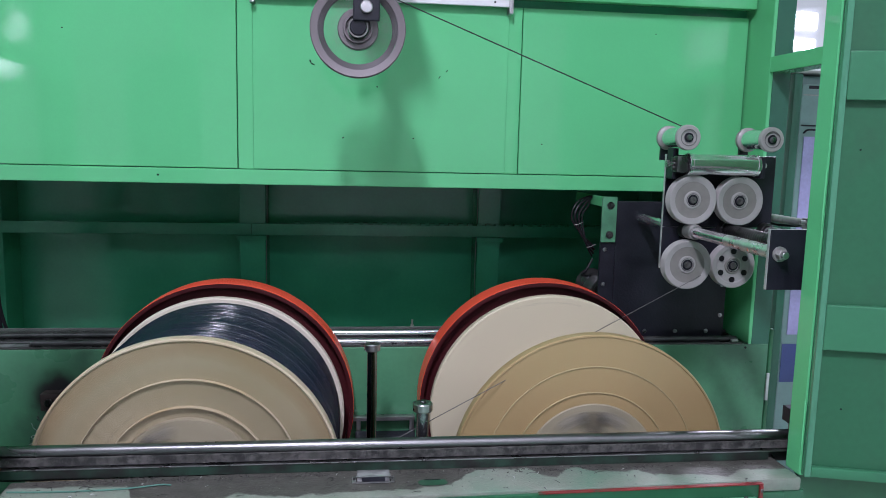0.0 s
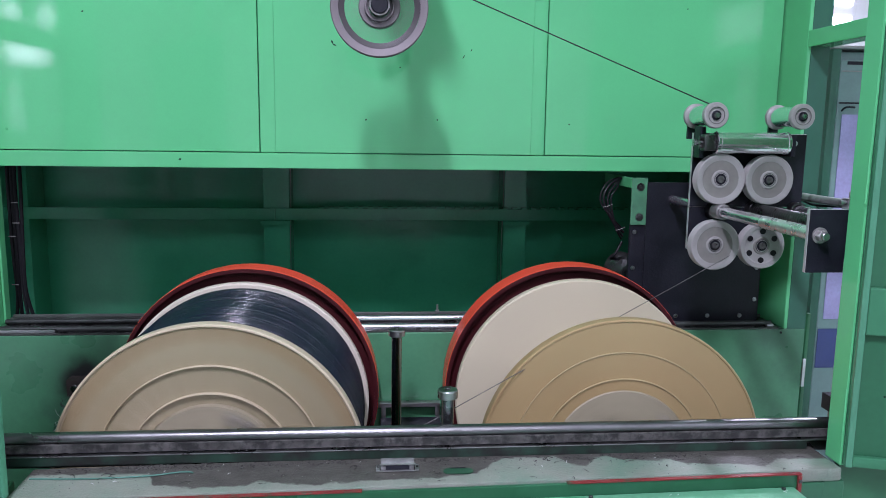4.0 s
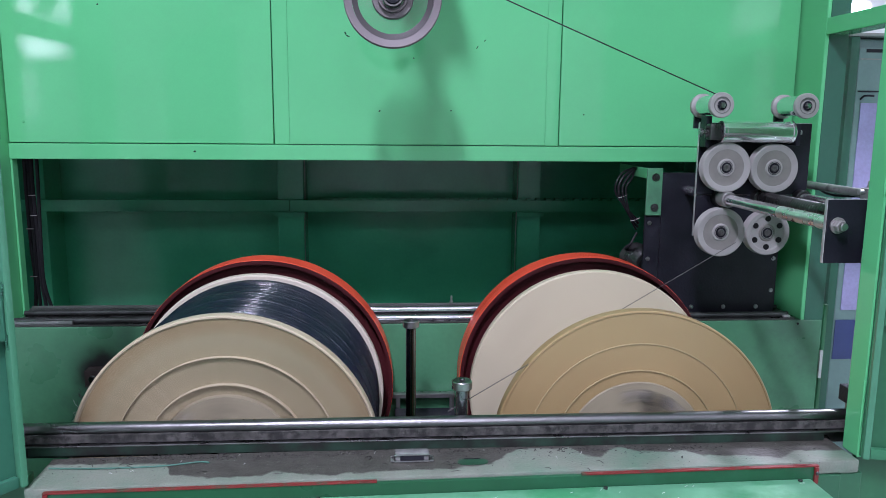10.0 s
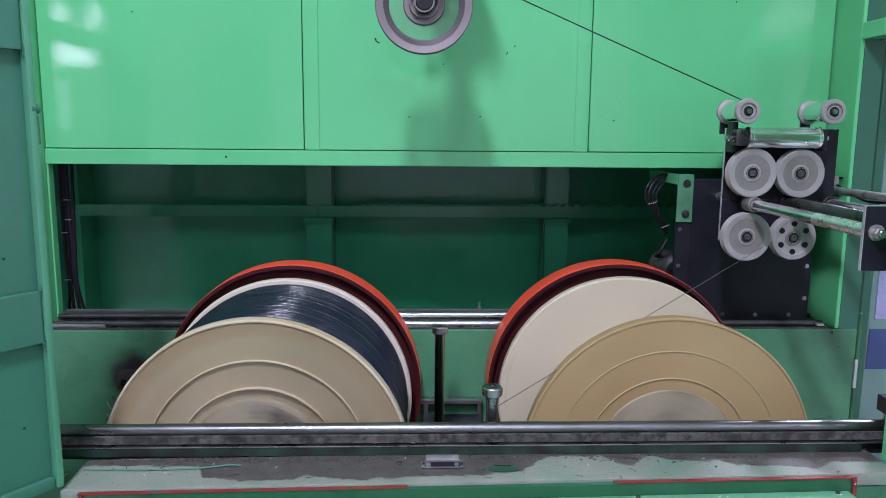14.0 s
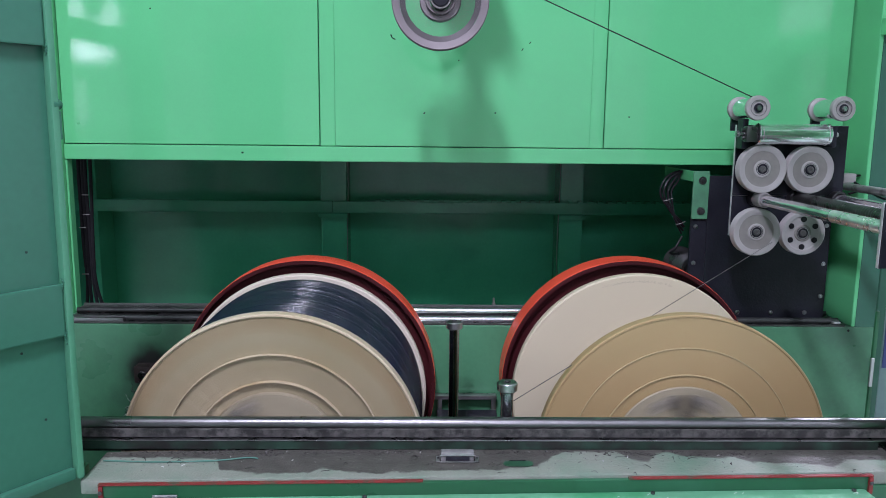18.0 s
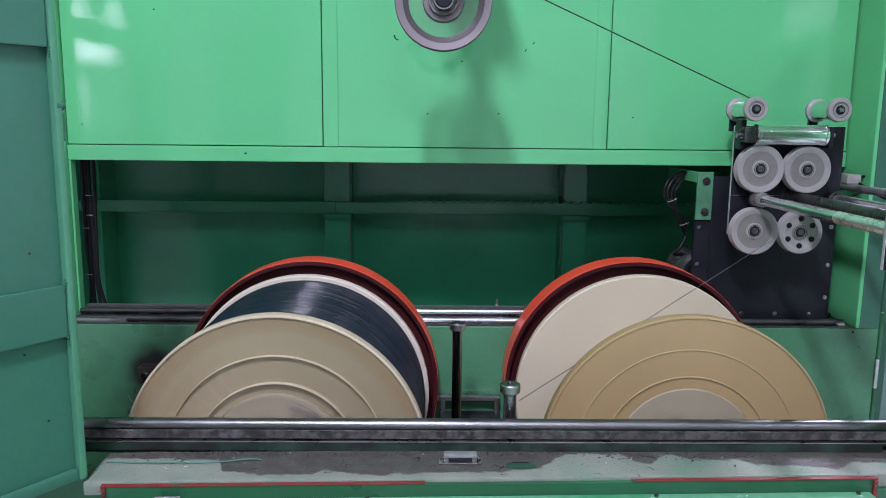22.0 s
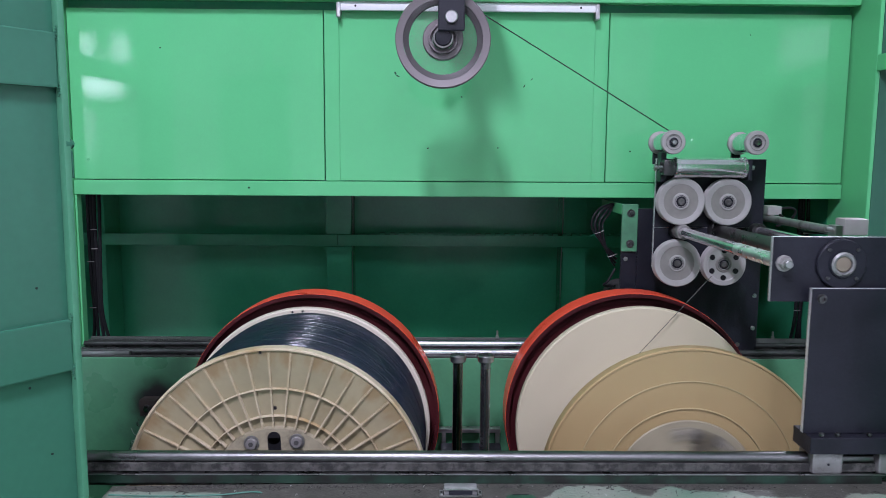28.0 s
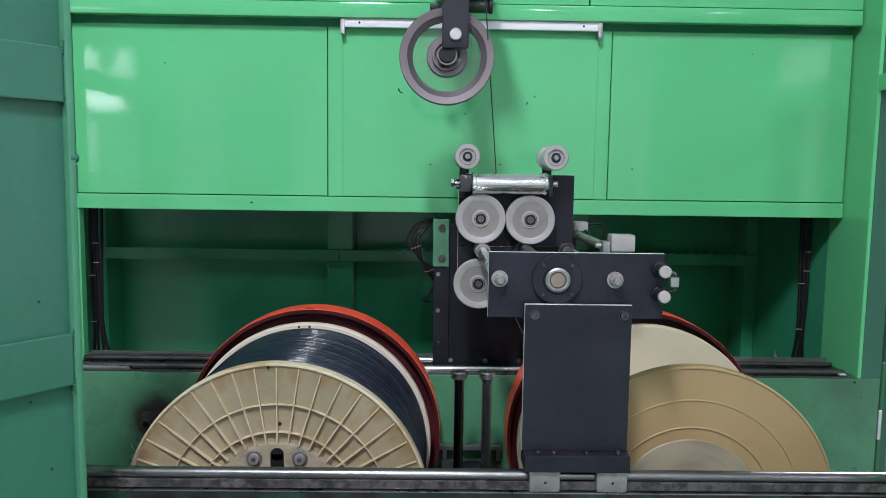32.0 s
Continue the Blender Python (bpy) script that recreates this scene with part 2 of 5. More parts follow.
CABLE = mat("black_cable", (0.011, 0.011, 0.013), 0.45, vary=0.2, spec=0.2)
# Floor is unseen; its paint is paled to bounce light up into the recess
CONCRETE = mat("painted_floor", (0.33, 0.42, 0.37), 0.4, vary=0.12, scale=1.2, stain=(0.25, 0.31, 0.28), stain_at=0.68, stain_soft=0.2, stain_scale=0.8)
HALLWALL = mat("hall_wall_paint", (0.7, 0.72, 0.72), 0.7, vary=0.1, scale=1.5)
PANE = glow("daylight_pane", (0.92, 0.97, 1.0), 15.0)
PANE_DIM = glow("added_dim_pane", (0.92, 0.97, 1.0), 1.2)
HUBGREY = mat("scuffed_hub_plastic", (0.31, 0.28, 0.19), 0.62, spec=0.25, vary=0.2, scale=14, stain=(0.16, 0.145, 0.10), stain_at=0.56, stain_scale=14)
BAR_GREY = mat("stained_grey_bar", (0.085, 0.083, 0.078), 0.5, metal=0.2, vary=0.5, scale=30, stain=(0.022, 0.022, 0.022), stain_at=0.5, stain_scale=55, stain_soft=0.1)
# The same green, darkened for the shade low on the cabinet
GREEN_LOW = mat("shaded_low_green", (0.022, 0.13, 0.055), 0.4, vary=0.16, scale=4, stain=(0.02, 0.10, 0.05), stain_at=0.6)
LIP_GREEN = mat("lip_green_enamel", (0.011, 0.085, 0.036), 0.35, vary=0.12, scale=6, stain=(0.02, 0.12, 0.06), stain_at=0.64)
ROD_SCUFF = mat("pale_scuffed_steel", (0.80, 0.79, 0.80), 0.32, metal=0.85, vary=0.2, scale=40, fine=300)
ROD_PALE = mat("scuffed_bright_rod", (0.84, 0.83, 0.85), 0.2, metal=0.92, vary=0.1, scale=10, stain=(0.5, 0.5, 0.5), stain_at=0.6, stain_scale=9)
TUBE = glow("tube_glow", (1.0, 0.98, 0.94), 6.0)


ALU_DULL = mat("dull_grey_strip", (0.07, 0.075, 0.068), 0.45, metal=0.5, vary=0.3, scale=14, stain=(0.05, 0.06, 0.05), stain_at=0.55, stain_scale=12)
# Rod ends are coloured dark for the dim surroundings they reflect
DULL_ROD = mat("rod_in_dark_reflection", (0.055, 0.062, 0.058), 0.5, metal=0.6, vary=0.35, scale=16)
RACK = mat("grey_rack_steel", (0.12, 0.14, 0.125), 0.45, metal=0.4, vary=0.25, scale=30)


# ---- building helpers ----
def bm_box(bm, x0, x1, y0, y1, z0, z1, bevel=0.0):
    r = bmesh.ops.create_cube(bm, size=1.0)
    vs = r["verts"]
    for v in vs:
        v.co = Vector(((x0 + x1) / 2 + v.co.x * (x1 - x0), (y0 + y1) / 2 + v.co.y * (y1 - y0), (z0 + z1) / 2 + v.co.z * (z1 - z0)))
    if bevel:
        es = list({e for v in vs for e in v.link_edges})
        bmesh.ops.bevel(bm, geom=es, offset=bevel, segments=2, affect="EDGES", profile=0.6)
    return bm


def box(x0, x1, y0, y1, z0, z1, bevel=0.002):
    return bm_box(bmesh.new(), min(x0, x1), max(x0, x1), min(y0, y1), max(y0, y1), min(z0, z1), max(z0, z1), bevel)


def lathe(profile, seg=64, axis="y", at=(0, 0, 0), bm=None, closed=False):
    """Turns (radius, along) points round an axis."""
    bm = bm or bmesh.new()
    rings = []
    for r, h in profile:
        ring = []
        for i in range(1 if r < 1e-6 else seg):
            a = 2 * math.pi * i / seg
            c, s = r * math.cos(a), r * math.sin(a)
            p = {"y": (c, h, s), "z": (c, s, h), "x": (h, c, s)}[axis]
            ring.append(bm.verts.new((p[0] + at[0], p[1] + at[1], p[2] + at[2])))
        rings.append(ring)
    pairs = list(zip(rings, rings[1:]))
    if closed:
        pairs.append((rings[-1], rings[0]))
    for a, b in pairs:
        if len(a) == 1 and len(b) == 1:
            continue
        for i in range(seg):
            j = (i + 1) % seg
            if len(a) == 1:
                bm.faces.new((a[0], b[i], b[j]))
            elif len(b) == 1:
                bm.faces.new((a[i], a[j], b[0]))
            else:
                bm.faces.new((a[i], a[j], b[j], b[i]))
    return bm


def rod(r, h0, h1, axis="y", at=(0, 0, 0), seg=24, edge=None, bm=None):
    e = min(r * 0.15, 0.002) if edge is None else edge
    return lathe([(0, h0), (r - e, h0), (r, h0 + e), (r, h1 - e), (r - e, h1), (0, h1)], seg, axis, at, bm)


def tube(points, r, seg=8, bm=None):
    """A round cable along a smooth line through points."""
    pts = [Vector(p) for p in points]
    line = []
    for i in range(len(pts) - 1):
        p0, p1, p2, p3 = pts[max(i - 1, 0)], pts[i], pts[i + 1], pts[min(i + 2, len(pts) - 1)]
        for k in range(6):
            t = k / 6
            line.append(0.5 * (2 * p1 + (p2 - p0) * t + (2 * p0 - 5 * p1 + 4 * p2 - p3) * t * t + (3 * p1 - p0 - 3 * p2 + p3) * t ** 3))
    line.append(pts[-1])
    bm = bm or bmesh.new()
    rings = []
    for i, p in enumerate(line):
        d = (line[min(i + 1, len(line) - 1)] - line[max(i - 1, 0)]).normalized()
        u = d.orthogonal().normalized() if not rings else (u - d * u.dot(d)).normalized()
        w = d.cross(u)
        rings.append([bm.verts.new(p + r * (math.cos(2 * math.pi * k / seg) * u + math.sin(2 * math.pi * k / seg) * w)) for k in range(seg)])
    for a, b in zip(rings, rings[1:]):
        for k in range(seg):
            bm.faces.new((a[k], a[(k + 1) % seg], b[(k + 1) % seg], b[k]))
    bm.faces.new(rings[0]), bm.faces.new(rings[-1])
    return bm


def mesh_of(bm, material, smooth=21):
    bmesh.ops.recalc_face_normals(bm, faces=bm.faces)
    for f in bm.faces:
        f.smooth = True
    lim = radians(smooth)
    for e in bm.edges:
        if len(e.link_faces) == 2:
            a, b = sorted(f.calc_area() for f in e.link_faces)
            if e.calc_face_angle(0) > lim or (smooth < 30 and b > 15 * a and e.calc_face_angle(0) > 0.05):
                e.smooth = False
    me = bpy.data.meshes.new("mesh")
    bm.to_mesh(me)
    bm.free()
    me.materials.append(material)
    return me


def part(name, bm, material, parent, label="", smooth=21):
    ob = new(name, mesh_of(bm, material, smooth))
    ob.parent = parent
    return tagged(ob, label)


def again(ob, x, y, z, ry=0.0):
    """One more piece on the same mesh, set off from the first."""
    o = bpy.data.objects.new(ob.name.split(".")[0], ob.data)
    scene.collection.objects.link(o)
    o.parent = ob.parent
    o.matrix_basis = pose(x, y, z, 0, ry, 0) @ ob.matrix_basis
    return tagged(o, ob.get("label", ""))


def thing(name, label, category, x=0, y=0, z=0, group="", kind=""):
    ob = new(name)
    ob.matrix_basis = pose(x, y, z)
    return tagged(ob, label, category, group, kind)


def solid(name, bm, material, label, category, kind="", group=""):
    return tagged(new(name, mesh_of(bm, material)), label, category, group, kind)


def hexbolt(parent, name, x, y, z, r, h, material, label=""):
    """A bolt head on a round washer, both facing the front."""
    bm = lathe([(0, y), (r * 1.35, y), (r * 1.35, y - h * 0.22), (0, y - h * 0.22)], 24, "y", (x, 0, z))
    lathe([(0, y - h * 0.2), (r, y - h * 0.2), (r, y - h * 0.9), (r * 0.86, y - h), (0, y - h)], 6, "y", (x, 0, z), bm)
    return part(name, bm, material, parent, label)


# ---- the hall around the machine ----
floor = solid("floor", box(-7, 8, -9.2, 5, -0.2, 0, 0), CONCRETE, "green-grey painted concrete factory floor", "floor", "structure")
solid("ceiling", box(-7, 8, -9.2, 5, 5.0, 5.2, 0), HALLWALL, "pale factory ceiling", "ceiling", "structure")
solid("wall_south", box(-7, 8, -9.3, -9.2, 0, 5, 0), HALLWALL, "pale painted hall wall with high windows", "wall", "structure")
solid("wall_north", box(-7, 8, 5, 5.1, 0, 5, 0), HALLWALL, "pale painted hall wall", "wall", "structure")
solid("wall_west", box(-7.1, -7, -9.2, 5, 0, 5, 0), HALLWALL, "pale painted hall wall", "wall", "structure")
solid("wall_east", box(8, 8.1, -9.2, 5, 0, 5, 0), HALLWALL, "pale painted hall wall", "wall", "structure")
# Panes are cut and sheared to fit the reflections viewed on the left panel
w = thing("window_1", "bright daylit hall window with steel bars", "window", -4.42, -9.19, 2.72, "hall windows", "structure")
part("window_frame", box(-0.44, 0.32, 0, 0.02, -1.42, 0.46), HALLWALL, w)
bm = box(-0.37, 0.16, 0.024, 0.03, -0.44, -0.18, 0)
for v in bm.verts:
    if v.co.z > -0.3:
        v.co.z -= 0.23 * (v.co.x + 0.37)
part("pane", bm, PANE, w)
for x0, x1, z0, z1 in ((-0.37, -0.24, 0.14, 0.36), (-0.03, 0.09, 0.06, 0.10), (0.16, 0.24, 0.04, 0.36), (-0.325, -0.308, -1.38, -0.66)):
    part("pane", box(x0, x1, 0.024, 0.03, z0, z1, 0), PANE, w)
# Added, unseen: dim panes sheared to give the right panel its pale reflection
w = thing("added_window", "pale glowing window added for a reflection on the panel", "window", 5.55, -9.19, 2.45, "hall windows", "structure")
part("window_frame", box(-0.75, 0.8, 0, 0.02, -0.95, 0.95), HALLWALL, w)
for x0, x1, z0, z1, drop in ((-0.12, 0.70, 0.36, 0.86, 0.25), (-0.62, 0.12, -0.80, -0.18, -0.25)):
    bm = box(x0, x1, 0.024, 0.03, z0, z1, 0)
    for v in bm.verts:
        v.co.z += abs(drop) * (v.co.x - x0) - 0.08
    part("pane", bm, PANE_DIM, w)
w = thing("window_3", "bright daylit hall window with steel bars", "window", 4.72, 4.99, 2.62, "hall windows", "structure")
part("window_frame", box(-0.16, 0.16, -0.02, 0, -0.24, 0.24), HALLWALL, w)
for z0, z1 in ((-0.18, -0.08), (0.02, 0.17)):
    part("pane", box(-0.105, 0.11, -0.03, -0.024, z0, z1, 0), PANE, w)
for tx, ty, watts in TUBES:
    lamp = thing("unseen_lamp", "short white tube lamp, unseen, added under the hall ceiling", "lamp", tx, ty, 3.85, "hall tube lamps")
    part("tube", rod(0.02, -0.4, 0.4, "y"), TUBE, lamp)
    part("housing", box(-0.15, 0.15, -0.42, 0.42, 0.025, 0.08), HALLWALL, lamp)
    for sy in (-0.25, 0.25):
        part("hanger", rod(0.006, 0.08, 1.15, "z", (0, sy, 0), 8), STEEL, lamp)

# what shows through the side openings
TEAL = mat("grey_teal_paint", (0.19, 0.30, 0.285), 0.4, vary=0.1)
ec = thing("electrical_cabinet", "grey-teal electrical cabinet with a lilac glazed door", "cabinet", 2.02, 0.62, 0)
part("body", box(0.0065, 0.9, 0.031, 0.5, 0.0, 1.735, 0.004), TEAL, ec)
part("corner_post", box(0.006, 0.04, -0.012, 0.03, 0.0, 1.74, 0.004), GREEN_DOOR, ec, "dark green corner post")
part("top_cap", box(0.0, 0.92, -0.02, 0.51, 1.7405, 1.752, 0.003), WHITE_PL, ec, "pale top edge")
dr = part("door", box(0.044, 0.55, -0.005, 0.018, 0.1, 1.70, 0.004), TEAL, ec)
part("glazing", box(0.066, 0.5, -0.009, -0.006, 0.70, 1.498, 0), mat("lilac_glazing", (0.40, 0.36, 0.62), 0.15, vary=0.25, scale=3), dr, "lilac tinted glazing")
part("handle", tube([(0.062, -0.01, 1.512), (0.066, -0.03, 1.524), (0.10, -0.03, 1.524)], 0.004), BLACK, dr)
part("trim_line", box(0.05, 0.5, -0.009, -0.006, 1.538, 1.544, 0), BLACK, dr)
part("trim_line", box(0.05, 0.5, -0.009, -0.006, 1.657, 1.661, 0), WHITE_PL, dr)
part("vent", box(0.07, 0.5, -0.009, -0.006, 1.683, 1.695, 0), BLACK, dr)
part("blue_label", box(0.05, 0.30, -0.009, -0.006, 0.50, 0.66, 0), mat("blue_label", (0.05, 0.07, 0.22), 0.4), dr, "dark blue label")
rk = thing("storage_rack", "steel storage rack with cardboard boxes and white bins", "rack", 2.3, 2.2, 0)
CARD = mat("cardboard", (0.38, 0.24, 0.13), 0.8, vary=0.15)
for x in (-0.35, 0.95):
    for y in (0.0, 0.5):
        part("upright", box(x, x + 0.04, y, y + 0.04, 0, 1.80), STEEL, rk)
for z in (0.4, 0.9, 1.4, 1.76):
    part("shelf", box(-0.35, 0.99, 0, 0.54, z, z + 0.03), STEEL, rk)
rng = random.Random(5)
for z in (0.43, 0.93, 1.43):
    x = -0.30
    while x < 0.8:
        wdt = rng.uniform(0.18, 0.32)
        part("box", box(x, x + wdt, 0.05, 0.45, z + 0.001, z + rng.uniform(0.18, 0.3), 0.004), rng.choice((CARD, CARD, WHITE_PL)) if z < 1.4 else WHITE_PL, rk)
        x += wdt + 0.02

# ---- machine cabinet ----
XL, XR = -0.72, 1.53          # inner sides
Z0, ZT = 1.35, 1.845          # foot and head of the upper panels
WY, SHELF = -0.13, 0.862      # front and top of the lower wall, which carries the rear rails

back = thing("back_wall", "glossy green enamelled machine back wall with three panels", "wall", kind="structure")
# Panels stop short of the beam; the dark gap stands in for its shadow
for x0, x1, gap, y in ((XL, 0.0, 0.002, 0.002), (0.045, 0.765, -0.001, -0.0035), (0.807, 1.4985, 0.002, 0.002)):
    part("panel", box(x0 + gap, x1 - gap, y, 0.02 if y > 0 else -0.0012, Z0 + 0.0015, ZT - 0.017, 0.0018 if y > 0 else 0.0011), GREEN, back)
part("panel_back", box(0.0465, 0.7635, 0.002, 0.02, Z0 + 0.002, ZT - 0.018, 0), GREEN, back)
for x0, x1 in ((0.0, 0.045), (0.765, 0.807)):
    part("stile", box(x0 + 0.001, x1 - 0.001, -0.001, 0.0205, Z0, ZT - 0.017, 0.003), GREEN, back)
part("lower_rail", box(XL, 1.4985, -0.003, 0.03, 1.306, Z0 - 0.001, 0.003), GREEN, back)
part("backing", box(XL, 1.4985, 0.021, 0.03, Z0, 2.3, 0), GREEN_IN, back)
part("upper_panel", box(XL, 0.73, -0.036, 0.001, 1.8905, 2.3, 0.002), GREEN, back)
part("upper_panel", box(0.734, 1.4985, -0.036, 0.001, 1.8905, 2.3, 0.002), GREEN, back)
part("header_beam", box(XL, 1.496, -0.044, 0.001, 1.846, 1.888, 0.004), GREEN, back)
part("stile", box(XL, -0.714, 0.0, 0.03, 0.864, 1.305, 0.002), GREEN, back)
part("lower_wall", box(XL, 1.567, WY, 0.031, 0.0, SHELF, 0.003), SHADED_SOOTY, back)

recess = thing("recess", "shaded green recess behind the back wall with columns", "recess", kind="structure")
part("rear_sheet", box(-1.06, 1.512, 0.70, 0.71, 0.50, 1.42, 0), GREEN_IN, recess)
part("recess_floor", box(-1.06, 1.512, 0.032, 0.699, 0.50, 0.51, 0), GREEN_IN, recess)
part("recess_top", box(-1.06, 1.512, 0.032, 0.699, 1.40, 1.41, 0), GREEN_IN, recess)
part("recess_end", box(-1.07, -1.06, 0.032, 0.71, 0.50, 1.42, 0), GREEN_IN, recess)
# This end continues the side sheet in the darker green, for its shade
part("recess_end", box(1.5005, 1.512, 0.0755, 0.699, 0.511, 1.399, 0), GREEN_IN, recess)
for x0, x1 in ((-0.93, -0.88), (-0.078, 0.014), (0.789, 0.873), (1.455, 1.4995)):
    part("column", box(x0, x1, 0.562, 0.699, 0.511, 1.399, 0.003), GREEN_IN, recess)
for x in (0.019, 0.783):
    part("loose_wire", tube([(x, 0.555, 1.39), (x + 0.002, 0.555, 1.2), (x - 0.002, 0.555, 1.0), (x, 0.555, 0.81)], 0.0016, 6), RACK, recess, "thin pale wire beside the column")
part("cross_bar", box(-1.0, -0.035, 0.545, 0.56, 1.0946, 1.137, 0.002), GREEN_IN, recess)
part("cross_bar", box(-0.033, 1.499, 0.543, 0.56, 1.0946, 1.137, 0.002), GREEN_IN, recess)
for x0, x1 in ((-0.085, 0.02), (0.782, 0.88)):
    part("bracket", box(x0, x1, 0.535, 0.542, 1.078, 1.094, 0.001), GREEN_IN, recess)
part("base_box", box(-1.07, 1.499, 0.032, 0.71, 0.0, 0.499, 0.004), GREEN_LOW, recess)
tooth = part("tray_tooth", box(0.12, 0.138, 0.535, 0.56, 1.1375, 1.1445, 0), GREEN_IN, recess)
for k in range(1, 39):
    again(tooth, k * 0.0348, 0, 0)

side = thing("side_wall", "green steel side frame with window openings", "wall", kind="structure")
part("inner_sheet", box(1.501, 1.5125, WY, 0.0750, SHELF + 0.0005, 2.3, 0.0035), GREEN, side)
# Reveal takes the dark door green in place of the shade on it
part("reveal", box(1.513, 1.567, WY + 0.001, WY + 0.012, SHELF + 0.0005, 2.3, 0.0), GREEN_DOOR, side, "side opening reveal, its green darkened for shade")
part("rail", box(1.501, 1.567, -0.619, WY - 0.001, 1.658, 1.702, 0.003), GREEN, side)
part("rail", box(1.501, 1.567, -0.619, WY - 0.001, 0.0, 0.50, 0.002), SHADED_SOOTY, side)
part("rail", box(1.501, 1.567, -0.619, WY - 0.001, 2.0, 2.3, 0.002), GREEN, side)
part("stile", box(1.501, 1.567, -0.86, -0.62, 0.0, 2.3, 0.003), GREEN, side)
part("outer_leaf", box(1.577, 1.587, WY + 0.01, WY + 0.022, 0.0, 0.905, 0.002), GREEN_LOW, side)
side_l = thing("side_wall", "green steel side frame with window openings", "wall", kind="structure")
part("stile", box(XL - 0.05, XL - 0.001, -0.08, 0.03, 0.0, 2.3, 0.003), GREEN, side_l)
part("stile", box(XL - 0.05, XL - 0.001, -0.86, -0.62, 0.0, 2.3, 0.003), GREEN, side_l)
part("rail", box(XL - 0.048, XL - 0.003, -0.619, -0.081, 1.662, 1.712, 0.002), GREEN, side_l)
part("rail", box(XL - 0.048, XL - 0.003, -0.619, -0.081, 0.0, 0.69, 0.002), GREEN, side_l)
part("rail", box(XL - 0.048, XL - 0.003, -0.619, -0.081, 2.0, 2.3, 0.002), GREEN, side_l)

front = thing("front_frame", "green steel front frame with a grimy sill", "frame", kind="structure")
part("jamb", box(1.187, 1.205, -0.909, -0.862, 0.8105, 1.95, 0.002), GREEN, front)
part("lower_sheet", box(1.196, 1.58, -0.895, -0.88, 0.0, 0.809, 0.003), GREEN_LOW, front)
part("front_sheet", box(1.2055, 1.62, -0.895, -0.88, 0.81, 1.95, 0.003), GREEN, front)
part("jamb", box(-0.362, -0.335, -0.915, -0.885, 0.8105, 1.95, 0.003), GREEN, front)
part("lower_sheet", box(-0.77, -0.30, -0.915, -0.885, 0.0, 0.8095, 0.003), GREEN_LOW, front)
sill = part("sill", box(-0.284, 1.186, -0.95, -0.83, 0.785, 0.81, 0.004), GREEN_SILL, front)
SKEW = pose(0.1, -0.95, 0, 0, 0, 1.55) @ pose(-0.1, 0.95, 0)
sill.matrix_basis = SKEW
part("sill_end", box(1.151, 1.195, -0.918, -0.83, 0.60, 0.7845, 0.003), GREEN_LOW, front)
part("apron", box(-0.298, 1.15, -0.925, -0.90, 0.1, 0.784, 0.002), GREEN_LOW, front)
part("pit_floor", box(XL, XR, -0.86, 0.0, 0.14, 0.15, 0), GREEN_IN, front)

rail = thing("guide_rail", "polished round steel guide rail on a grimy bar", "rail")
part("rod", rod(0.0125, XL + 0.3, XR, "x", (0, -0.81, 0.853)), RAIL_STEEL, rail)
part("support_bar", box(XL + 0.3, XR, -0.822, -0.798, 0.802, 0.841, 0.002), DARKSTEEL, rail)
part("bed_strip", box(XL + 0.3, XR, -0.828, -0.8225, 0.8325, 0.8485, 0.001), BAR_GREY, rail, "stained dull grey steel strip")
part("base_plate", box(XL + 0.3, XR, -0.8345, -0.8225, 0.8275, 0.8298, 0.0005), STEEL, rail, "thin base plate with a bright edge")
part("back_upstand", box(-0.333, 1.167, -0.833, -0.8295, 0.8105, 0.8272, 0.0005), UPSTAND, rail, "dark green greasy upstand")


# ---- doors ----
# Sheet and frame greens are darkened to carry the shade on this door
DOOR_SHEET = mat("dull_shaded_sheet", (0.022, 0.115, 0.055), 0.42, spec=0.25, vary=0.14, scale=3, stain=(0.026, 0.09, 0.048), stain_at=0.6)
DOOR_EDGE = mat("green_door_edge", (0.055, 0.215, 0.122), 0.2, vary=0.12, scale=7)
DOOR_FRAME = mat("dull_shaded_frame", (0.032, 0.165, 0.080), 0.4, spec=0.3, vary=0.1, scale=5, stain=(0.04, 0.13, 0.08), stain_at=0.66)
def cabinet_door(name, hx, hy, ang, side_sign, edge, sheet, frame_paint, label):
    d = thing(name, label, "door", hx, hy, 0, kind="structure")
    d.matrix_basis = pose(hx, hy, 0, 0, 0, ang)
    s = side_sign
    W = 0.74
    part("sheet", box(0, s * W, -0.004, 0.0, 0.815, 1.78, 0), sheet, d)
    part("stile", box(0, s * 0.012, -0.022, -0.0045, 0.815, 1.78, 0.003), edge, d)
    part("stile", box(s * (W - 0.045), s * W, -0.03, -0.0045, 0.815, 1.78, 0.003), frame_paint, d)
    for z0, z1 in ((0.815, 0.835), (1.066, 1.153), (1.528, 1.615), (1.73, 1.78)):
        part("rail", box(s * 0.013, s * (W - 0.046), -0.018, -0.0045, z0, z1, 0.003), frame_paint, d)
    return d


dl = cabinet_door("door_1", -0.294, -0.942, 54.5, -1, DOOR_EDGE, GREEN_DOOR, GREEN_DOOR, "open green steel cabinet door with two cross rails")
part("catch", lathe([(0, 0.017), (0.006, 0.016), (0.010, 0.010), (0.011, 0.0), (0, 0.0)], 20, "x", (-0.008, -0.012, 1.44)), GREEN_DOOR, dl)
part("catch_plate", box(-0.004, 0.004, -0.02, -0.004, 1.385, 1.43, 0.002), GREEN_DOOR, dl)
